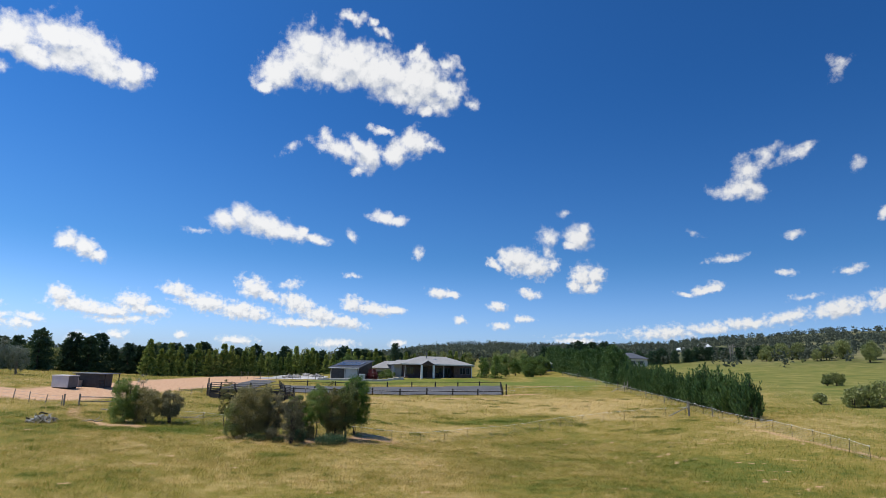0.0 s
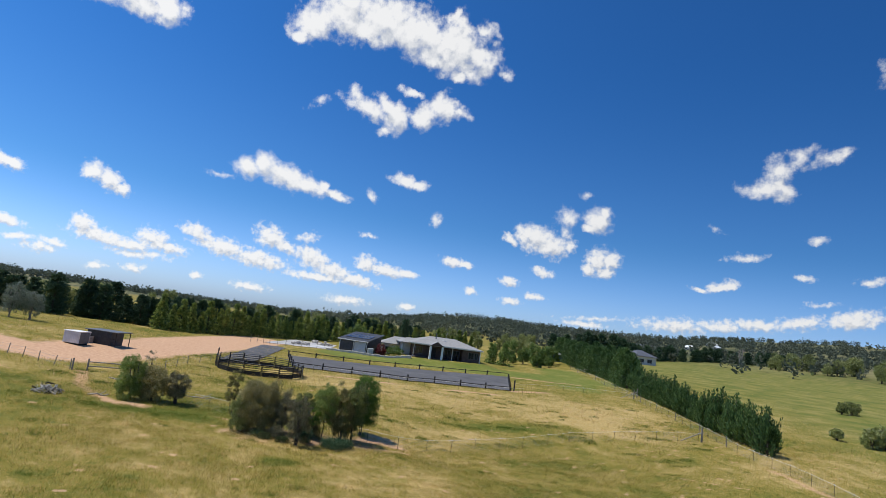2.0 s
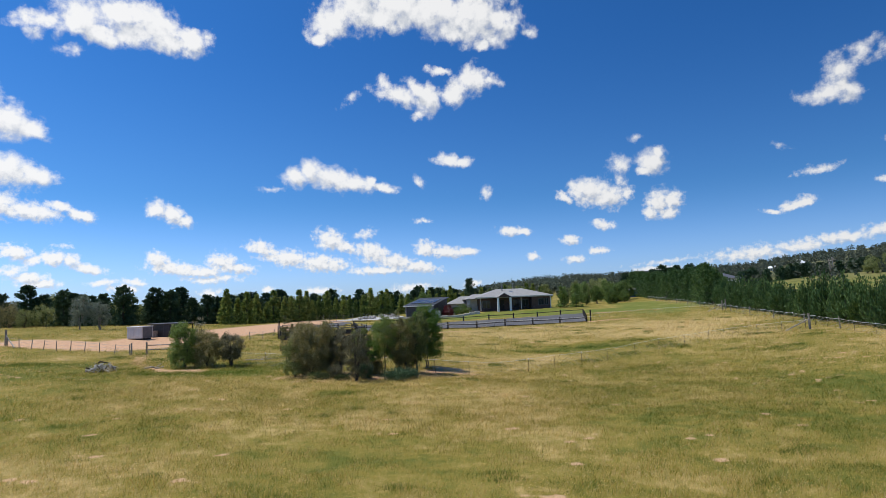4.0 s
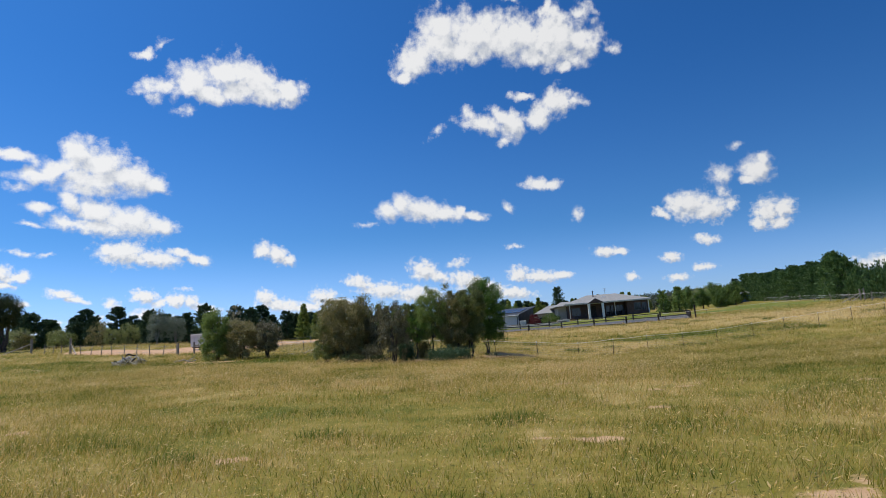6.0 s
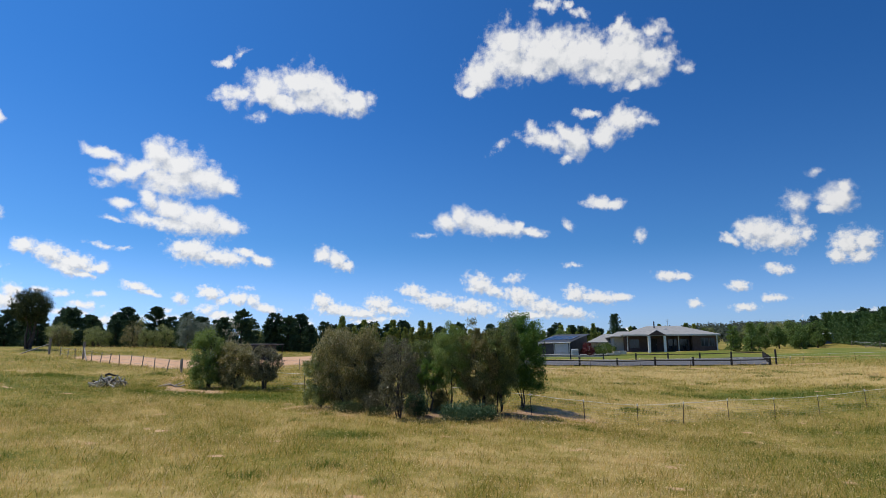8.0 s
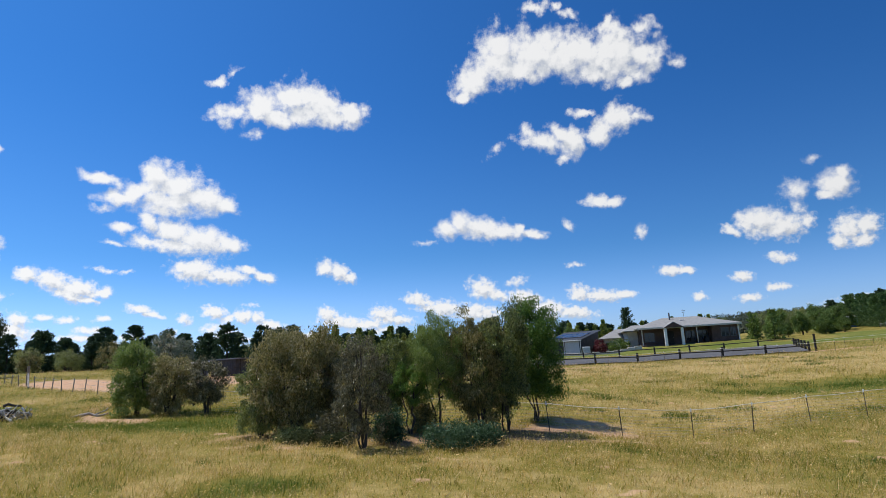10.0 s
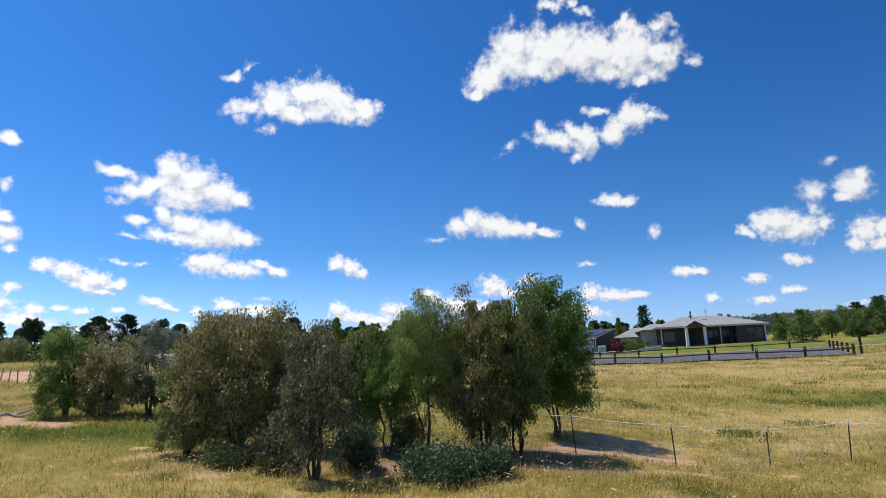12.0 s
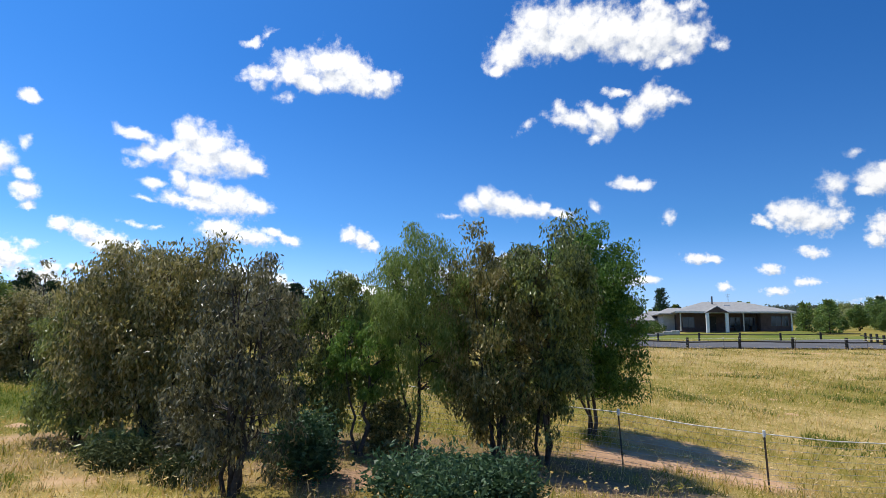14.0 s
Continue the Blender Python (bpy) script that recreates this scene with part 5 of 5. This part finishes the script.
for x, y, h, r, seed, label in ((-3.8, 38.4, 0.5, 0.62, 51, "low blue-green herb patch under the trees"), (-5.7, 38.7, 0.85, 0.34, 52, "blue-green herb growing between the trunks"),
                                (-3.1, 38.9, 0.4, 0.42, 53, "low blue-green herb patch under the trees")):
    plant(broadleaf("herb_clump", seed, h, r, 0.05, 70, 100, 0.085, M["herb"], M["bark"], label, "shrub", stems=6, droop=-0.3, trunk_r=0.012, spread=0.32, broad=1.6), x, y)


# the two gum_dark bushes darken the shaded floor by their leaf colour
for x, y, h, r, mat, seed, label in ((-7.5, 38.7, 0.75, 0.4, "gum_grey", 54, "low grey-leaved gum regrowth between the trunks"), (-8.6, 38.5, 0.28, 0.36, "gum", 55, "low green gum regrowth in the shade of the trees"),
                                     (-7.0, 38.0, 0.22, 0.34, "gum_dark", 56, "low regrowth with leaves coloured dark for the shade under the trees"), (-8.1, 38.1, 0.22, 0.32, "gum_dark", 57, "low regrowth with leaves coloured dark for the shade under the trees"),
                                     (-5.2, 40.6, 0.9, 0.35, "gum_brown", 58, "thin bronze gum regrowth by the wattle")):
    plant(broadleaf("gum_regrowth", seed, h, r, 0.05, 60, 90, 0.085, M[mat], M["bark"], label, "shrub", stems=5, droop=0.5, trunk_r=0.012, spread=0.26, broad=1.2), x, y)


# ---- the lone gum on the slope, shrubs in the next paddock ----
plant(broadleaf("gum_tree", 61, 6.2, 1.7, 2.3, 150, 120, 0.22, M["gum_dark"], M["bark"], "tall dark gum tree standing alone on the slope", stems=3, trunk_r=0.16, broad=1.5), -55.7, 66.0)
for x, y, h, r, seed in ((85.3, 96.0, 2.3, 1.2, 62), (87.6, 96.3, 3.0, 1.4, 67), (57.6, 66.4, 1.6, 0.8, 63), (58.6, 62.4, 2.7, 1.3, 64), (60.4, 62.2, 2.9, 1.5, 65), (63.0, 62.6, 3.6, 1.9, 66), (65.8, 62.0, 3.9, 2.1, 68)):
    plant(broadleaf("gum_bush", seed, h * 0.9, r * 0.85, 0.3, 70, 60, 0.28, M["gum"], M["bark"], "dark rounded bush standing in the open paddock", "bush", stems=5, trunk_r=0.06, broad=1.4), x, y)
for x, y, s, h, r in ((-72, 85, 71, 3.9, 1.8), (-69.6, 83, 72, 2.6, 1.3), (-66.5, 85.5, 73, 3.3, 1.4), (-64, 84, 74, 2.4, 1.5), (-61, 87, 75, 3.7, 1.6), (-58.2, 86, 76, 2.7, 1.1), (-56.4, 87.5, 77, 3.2, 1.5)):
    plant(broadleaf("gum_tree", s, h, r, 0.2, 70, 80, 0.2, M["gum_brown" if s % 3 == 0 else "gum"], M["bark"], "grey-green gum regrowth on the slope", stems=4, trunk_r=0.06), x, y)
for x, y, s, h in ((-46.5, 79.0, 78, 4.3), (-44.6, 80.0, 79, 3.7)):
    plant(broadleaf("silver_gum", s, h, 1.25, 0.3, 80, 90, 0.2, M["silver"], M["bark_pale"], "pale silver-leaved gum in front of the dark pines", stems=3, trunk_r=0.07), x, y)

# ---- pine hedge ----
hedge = [candle_pine("pine_tree", 80 + k, 4.5, 1.75, M["pine"], "young dark green pine with upright shoots in a hedge row") for k in range(3)]
old = [pine("pine_tree", 90 + k, 8.2, 3.2, M["pine"], "tall dense dark pine in the hedge row", 150, 6, 0.55, power=0.55, tuft=6, along=5, low=0.0, rise=0.8, broad=0.28) for k in range(2)]
rng = np.random.default_rng(5)
row = points_along(((37.6, 52.6), (39.4, 62.0), (42.2, 75.0), (47.6, 101.0)), 2.1)
used = {0: 0}


def set_out(kinds, i, x, y, size, group):
    src = kinds[i % len(kinds)]
    m = on_ground(x, y, float(rng.uniform(0, 360)), size)
    if src.name in used:
        return tagged(copy_thing(src, m), group=group)
    used[src.name] = 1
    src.matrix_basis = m
    return tagged(src, group=group)


for i, (x, y) in enumerate(row):
    set_out(hedge, i, x + rng.normal() * 0.25, y + rng.normal() * 0.2, float(rng.uniform(0.78, 1.16)), "pines in the hedge")
row = points_along(((49.4, 107.0), (51.0, 116.0), (54.0, 140.0), (58.0, 170.0)), 2.6)
for i, (x, y) in enumerate(row):
    for off in (0.0, 3.6) if y > 114 else (0.0,):
        set_out(old, i + (off > 0), x + off + rng.normal() * 0.5, y + rng.normal() * 0.5, float(rng.uniform(0.74, 1.0)), "pines in the hedge")

# ---- tree lines behind the place ----
cyp = [pine("cypress_tree", 100 + k, 5.6, 1.4, M["cypress"], "young yellow-green cypress in a windbreak row", 130, 1, 0.36, power=0.95, tuft=6, along=5, rise=0.25, low=0.0, broad=0.36) for k in range(3)]
dark = [pine("pine_tree", 110 + k, 8.0, 2.7, M["pine_dark"], "old dark pine with a ragged crown", 140, 0, 0.55, power=0.42, tuft=7, along=5, rise=0.3, low=0.0, broad=0.36) for k in range(3)]
gums = [broadleaf("gum_tree", 120 + k, 8.5, 3.0, 0.6, 80, 85, 0.42, M["gum"], M["bark"], "tall gum tree in the tree line", stems=3, trunk_r=0.16, spread=0.2, broad=1.9) for k in range(3)]
soft = [broadleaf("garden_tree", 130 + k, 6.5, 2.4, 0.2, 80, 110, 0.34, M["garden"], M["bark"], "leafy green garden tree behind the house", stems=2, trunk_r=0.14, droop=0.2, spread=0.2, broad=2.2) for k in range(2)]
for i, (x, y) in enumerate(points_along(((-36, 103), (-24, 126), (-11, 146), (12, 164), (30, 170)), 2.3)):
    set_out(cyp, i, x + rng.normal() * 0.2, y, float(rng.uniform(0.82, 1.12)), "cypress windbreak")
for i, (x, y) in enumerate(points_along(((-100, 80), (-76, 86), (-56, 93), (-41, 104), (-34, 118), (-22, 138), (-6, 158), (14, 176)), 2.7)):
    set_out(dark, i, x + rng.normal() * 0.8, y + 3 + rng.normal() * 1.0, float(rng.uniform(0.66, 1.0)), "old pines behind the yard")
for i, (x, y) in enumerate(points_along(((-100, 86), (-76, 92), (-56, 99), (-43, 108), (-36, 122)), 3.0)):
    set_out(dark, i + 1, x + 1.4 + rng.normal() * 0.7, y + 5 + rng.normal() * 1.0, float(rng.uniform(0.62, 0.98)), "old pines behind the yard")
for i, (x, y) in enumerate(points_along(((-90, 110), (-50, 122), (-32, 138), (0, 176), (40, 182), (75, 180)), 6.5)):
    set_out(gums, i, x + rng.normal() * 2, y + 7 + rng.normal() * 3, float(rng.uniform(0.55, 0.85)), "gums in the tree line")
for i, (x, y) in enumerate(points_along(((-70, 165), (-30, 190), (20, 215), (70, 222)), 5.0)):
    set_out(gums, i + 1, x + rng.normal() * 4, y + rng.normal() * 8, float(rng.uniform(0.7, 1.05)), "gums in the tree line")
for i, (x, y) in enumerate(points_along(((-135, 112), (-95, 128), (-60, 142), (-40, 158)), 3.6)):
    set_out(gums, i, x + rng.normal() * 3, y + rng.normal() * 6, float(rng.uniform(0.55, 0.85)), "gums in the tree line")
for i, (x, y, s) in enumerate(((38, 141, 0.62), (42, 144, 0.8), (44, 139, 0.72), (34, 146, 0.52), (47, 150, 1.1), (-3, 145, 0.95), (-6, 148, 0.8), (38.5, 156, 1.0), (35, 139, 0.6), (40, 136, 0.62), (36.5, 149, 0.62), (45.5, 146, 0.95), (50, 153, 1.0), (33, 152, 0.58), (42, 151, 0.85))):
    set_out(soft, i, x, y, s, "garden trees")
plant(broadleaf("garden_tree", 141, 2.4, 1.2, 0.1, 60, 90, 0.18, M["red_leaf"], M["bark"], "red-leaved garden shrub by the outbuilding", "shrub", stems=4, broad=1.6), 1.9, 121.4)
plant(broadleaf("garden_shrub", 142, 2.0, 1.7, 0.1, 60, 90, 0.2, M["garden"], M["bark"], "rounded green garden shrub by the outbuilding", "shrub", stems=4, broad=1.6), 4.9, 122.3)
poplar = pine("poplar_tree", 143, 7.5, 1.5, M["pine_dark"], "slim dark upright garden conifer behind the house", 220, 0, 0.4, power=0.35, rise=0.9)
plant(poplar, 7.6, 138.0)

for x, y, h, seed in ((28.0, 133.0, 4.6, 144), (30.6, 131.0, 4.9, 145)):
    plant(pine("garden_conifer", seed, h, 1.25, M["garden"], "rounded conical green garden conifer beside the house", 90, 0, 0.5, power=0.45, tuft=4, along=3, rise=0.7, low=0.0, broad=0.32), x, y)

# the far edge of the paddock and the rise behind it
for i, (x, y) in enumerate(points_along(((72, 215), (115, 245), (165, 330), (214, 364), (262, 374), (300, 368)), 3.4)):
    set_out(dark, i, x + rng.normal(), y + 6 + rng.normal() * 3, float(rng.uniform(0.95, 1.45)), "pines across the paddock")
for i in range(24):
    s = i / 23
    set_out(gums, i, 268 + 75 * s + rng.normal() * 8, 352 - 60 * s + rng.normal() * 14, float(rng.uniform(1.2, 1.7 + 0.8 * s)), "gums on the rise")
for x, y, s in ((262, 338, 0.6), (270, 320, 0.42)):
    set_out(gums, 1, x, y, s, "gums on the rise")
plant(broadleaf("dead_tree", 150, 13, 5, 5, 46, 1, 0.25, M["gum_grey"], M["bark_pale"], "bleached dead gum standing across the paddock", stems=4, trunk_r=0.6), 252, 362)


def far_woods():
    """Thousands of crowns on the hills: uneven clumps of leaves, too many to count."""
    rng = np.random.default_rng(77)
    n = 4700
    az = np.radians(rng.uniform(-62, 58, n))
    r = 300 + 680 * rng.uniform(0, 1, n) ** 0.75
    x, y = r * np.sin(az), r * np.cos(az) + 40
    keep = ~((np.degrees(az) < -5) & (r < 560)) & ~((x > 60) & (r < 400) & (np.degrees(az) > 20) & (rng.uniform(size=n) < 0.75))
    cleared = np.sin(x / 55 + 2 * np.sin(y / 80)) * np.sin(y / 48 + 1.5 * np.sin(x / 70)) > 0.55
    keep &= ~(cleared & (rng.uniform(size=n) < 0.85))
    for hx, hy, _, w, _ in FAR_HOUSES:
        # each homestead stands in a clearing that opens towards the paddock
        t = np.clip(((hx - x) * hx + (hy - y) * hy) / (hx ** 2 + hy ** 2) / 0.05, 0, 1)
        keep &= np.hypot(x - hx * (1 - 0.05 * t), y - hy * (1 - 0.05 * t)) > w * 0.5 + 3
    x, y = x[keep], y[keep]
    n = len(x)
    z = ground_z(x, y)
    per = 30
    h = rng.uniform(4.5, 9, n)
    d = rng.normal(size=(n, per, 3))
    d /= np.linalg.norm(d, axis=2)[..., None]
    at = np.stack([x, y, z + h * 0.5], 1)[:, None] + d * (rng.uniform(0.5, 1.05, (n, per, 1))) * np.stack([h * 0.42, h * 0.42, h * 0.5], 1)[:, None]
    at = at.reshape(-1, 3)
    m = len(at)
    size = rng.uniform(1.3, 2.6, m)
    v, f = leaves(rng, at, rng.normal(size=(m, 3)), size, size * 0.8)
    ob = new("far_woods", mesh_from("far_woods", v, f, M["wood_hazed"]))
    tagged(ob, "wooded hills of gum forest in the distance, leaves paled and greyed for haze", "forest", kind="stuff")


far_woods()


# ---- grass ----
BARE = (((-40, 60.8), (-31, 58), 3.4), ((-30, 59), (-26, 80), 5.0), ((-26, 80), (-22, 118), 5.5), ((-9.6, 37.0), (-9.2, 37.3), 0.12), ((-8.2, 37.0), (-8.0, 37.2), 0.15), ((-10.9, 38.2), (-10.5, 39.0), 0.2), ((-5.4, 38.7), (-4.8, 39.2), 0.4), ((-4.6, 39.7), (-1.6, 40.6), 0.3),
        ((-1.6, 42.8), (0.7, 42.9), 0.6), ((-0.9, 40.5), (1.3, 41.3), 0.2), ((-1.0, 44.3), (0.1, 44.2), 0.5), ((-20.4, 43.2), (-18.4, 41.7), 0.35), ((-19.2, 41.9), (-17.0, 42.1), 0.4), ((-6, 73), (2, 75), 0.5), ((9, 75.5), (16, 77), 0.5))


def bare_at(x, y):
    out = np.zeros(len(x), bool)
    for (ax, ay), (bx, by), r in BARE:
        t = np.clip(((x - ax) * (bx - ax) + (y - ay) * (by - ay)) / ((bx - ax) ** 2 + (by - ay) ** 2), 0, 1)
        out |= np.hypot(x - ax - t * (bx - ax), y - ay - t * (by - ay)) < r
    a = [np.array(p) for p in ARENA]
    ins = np.ones(len(x), bool)
    for i in range(4):
        p, q = a[i], a[(i + 1) % 4]
        ins &= (q[0] - p[0]) * (y - p[1]) - (q[1] - p[1]) * (x - p[0]) > 0
    return out | ins


def under_clump(x, y):
    t = np.clip(((x + 8.6) * 6.4 + (y - 39.6) * 1.5) / (6.4 ** 2 + 1.5 ** 2), 0, 1)
    return np.hypot(x + 8.6 - t * 6.4, y - 39.6 - t * 1.5) < 1.4


def patchy(x, y):
    """Slow waves of tall and short growth."""
    return 0.5 + 0.16 * np.sin(x * 0.55 + 1.7 * np.sin(y * 0.31)) + 0.16 * np.sin(y * 0.47 + 1.9 * np.sin(x * 0.27 + 2))


def blades(rng, x, y, h, w, heads=False):
    """Triangles of leaning blades on the land; with heads, each carries a drooping seed head of two triangles."""
    n = len(x)
    a, b = rng.uniform(0, 2 * np.pi, (2, n))
    lean = rng.uniform(0.15, 0.9, n) * h
    base = np.stack([x, y, ground_z(x, y) - 0.02], 1)
    side = np.stack([np.cos(a) * w / 2, np.sin(a) * w / 2, 0 * w], 1)
    top = base + np.stack([np.cos(b) * lean + 0.12 * h, np.sin(b) * lean, h], 1)
    v = [np.stack([base - side, base + side, top], 1)]
    if heads:
        k = (rng.uniform(0.22, 0.42, n) * h)[:, None]
        fall = np.stack([np.cos(b) * 0.8 + 0.25, np.sin(b) * 0.8, rng.uniform(-0.5, 0.5, n)], 1)
        tip, half = top + fall * k, top + fall * k * 0.45
        wide = side * 4.2
        v += [np.stack([top, half + wide, half - wide], 1), np.stack([half + wide, tip, half - wide], 1)]
        return np.concatenate([t[:, None] for t in v], 1).reshape(-1, 3)
    return v[0].reshape(-1, 3)


def grass(name, seed, count, x0, x1, y0, y1, tall, wide, mat, label, wedge=0.0, drop=None, heads=False):
    rng = np.random.default_rng(seed)
    n = count
    y = rng.uniform(y0, y1, n)
    grow = 1 + wedge * (y - y0)
    x = (x0 + x1) / 2 + (rng.uniform(-0.5, 0.5, n)) * (x1 - x0) * grow
    # thin out towards the rim of the patch
    u = np.abs(x - (x0 + x1) / 2) / ((x1 - x0) / 2 * grow)
    rim = np.minimum((1 - u) / 0.35, np.minimum((y - y0) / (0.15 * (y1 - y0)), (y1 - y) / (0.35 * (y1 - y0))))
    ok = ~bare_at(x, y) & (rng.uniform(size=n) < rim)
    ok &= ~(under_clump(x, y) & (rng.uniform(size=n) < 0.6))
    ok &= scrapes(x, y) + rng.normal(size=n) * 0.03 < 0.985
    if drop is not None:
        ok &= ~((x > drop[0]) & (x < drop[1]) & (y > drop[2]) & (y < drop[3]))
    x, y = x[ok], y[ok]
    n = len(x)
    h = tall * rng.uniform(0.45, 1.15, n) * (0.55 + 0.75 * patchy(x, y))
    v = blades(rng, x, y, h, wide * rng.uniform(0.7, 1.3, n), heads)
    me = mesh_from(name, v, np.arange(len(v)).reshape(-1, 3), mat)
    return tagged(new(name, me), label, "grass", kind="stuff")


def lush_grass(seed, places, per, tall, wide):
    """Darker green clumps. places: rows of x, y and half widths."""
    rng = np.random.default_rng(seed)
    x, y, h = [], [], []
    for px, py, rx, ry in places:
        n = max(20, int(per * rx * ry * 3.1))
        r, a = np.sqrt(rng.uniform(0, 1, n)), rng.uniform(0, 2 * np.pi, n)
        r *= 0.75 + 0.3 * np.sin(3 * a + px) * np.sin(2 * a + py)
        x.append(px + rx * r * np.cos(a))
        y.append(py + ry * r * np.sin(a))
        h.append(tall * rng.uniform(0.5, 1.1, n) * (1.15 - 0.6 * r))
    x, y, h = np.concatenate(x), np.concatenate(y), np.concatenate(h)
    ok = ~bare_at(x, y)
    x, y, h = x[ok], y[ok], h[ok]
    v = blades(rng, x, y, h, wide * rng.uniform(0.7, 1.3, len(x)))
    me = mesh_from("green_grass", v, np.arange(len(v)).reshape(-1, 3), M["lush"])
    return tagged(new("green_grass", me), "darker green tufts of fresh grass in the pasture", "grass", kind="stuff")


PASTURE = "shin-high pasture grass, green turning to straw"
STALKS = "dry seeding stalks standing above the grass"
grass("grass", 201, 470000, -11, 11, 7.0, 28, 0.13, 0.009, M["grass"], PASTURE, wedge=0.10)
grass("grass", 202, 380000, -20, 17, 22, 52, 0.14, 0.010, M["grass"], PASTURE, wedge=0.02)
grass("grass", 203, 220000, -40, 44, 20, 72, 0.20, 0.022, M["grass"], PASTURE, wedge=0.01)
grass("grass", 204, 100000, -50, 55, 50, 120, 0.24, 0.04, M["grass"], PASTURE, wedge=0.01, drop=(-12, 50, 104, 121))
grass("seed_grass", 205, 120000, -11, 11, 7.0, 29, 0.21, 0.004, M["seed"], STALKS, wedge=0.10, heads=True)
grass("seed_grass", 206, 150000, -22, 20, 24, 54, 0.23, 0.005, M["seed"], STALKS, wedge=0.02, heads=True)
grass("seed_grass", 207, 90000, -45, 50, 34, 90, 0.32, 0.014, M["seed"], STALKS, wedge=0.01, heads=True)
rng = np.random.default_rng(210)
near, far = [], []
for k in range(130):
    py = rng.uniform(9, 46)
    near.append((rng.uniform(-0.62, 0.66) * (py + 4) - 1.5, py, rng.uniform(0.2, 0.75), rng.uniform(0.15, 0.5)))
near += [(-17.2, 40.4, 1.8, 0.6), (-14.6, 40.7, 1.3, 0.5), (-19.6, 40.2, 1.2, 0.6), (-6.4, 33.2, 0.9, 0.6), (-22.0, 42.6, 1.6, 0.7), (-24.2, 40.4, 0.9, 0.6), (-2.6, 26.5, 0.8, 0.5), (-7.6, 38.4, 0.7, 0.4), (-8.8, 38.2, 0.8, 0.5)]
for k in range(110):
    py = rng.uniform(44, 76)
    far.append((rng.uniform(-0.55, 0.6) * py, py, rng.uniform(0.5, 1.8), rng.uniform(0.3, 0.9)))
far += [(7.5, 53.5, 3.0, 0.9), (12.5, 55.5, 2.8, 1.0), (17.0, 58.0, 2.4, 0.9), (10.5, 48.6, 1.8, 0.7), (14.5, 52.0, 1.6, 0.6), (3.5, 58.0, 1.8, 0.5), (-21.5, 47.5, 2.0, 1.2), (-12.5, 50.5, 2.4, 1.2), (-30.0, 45.0, 3.5, 1.4)]
lush_grass(211, near, 260, 0.18, 0.010)
lush_grass(212, far, 90, 0.24, 0.022)
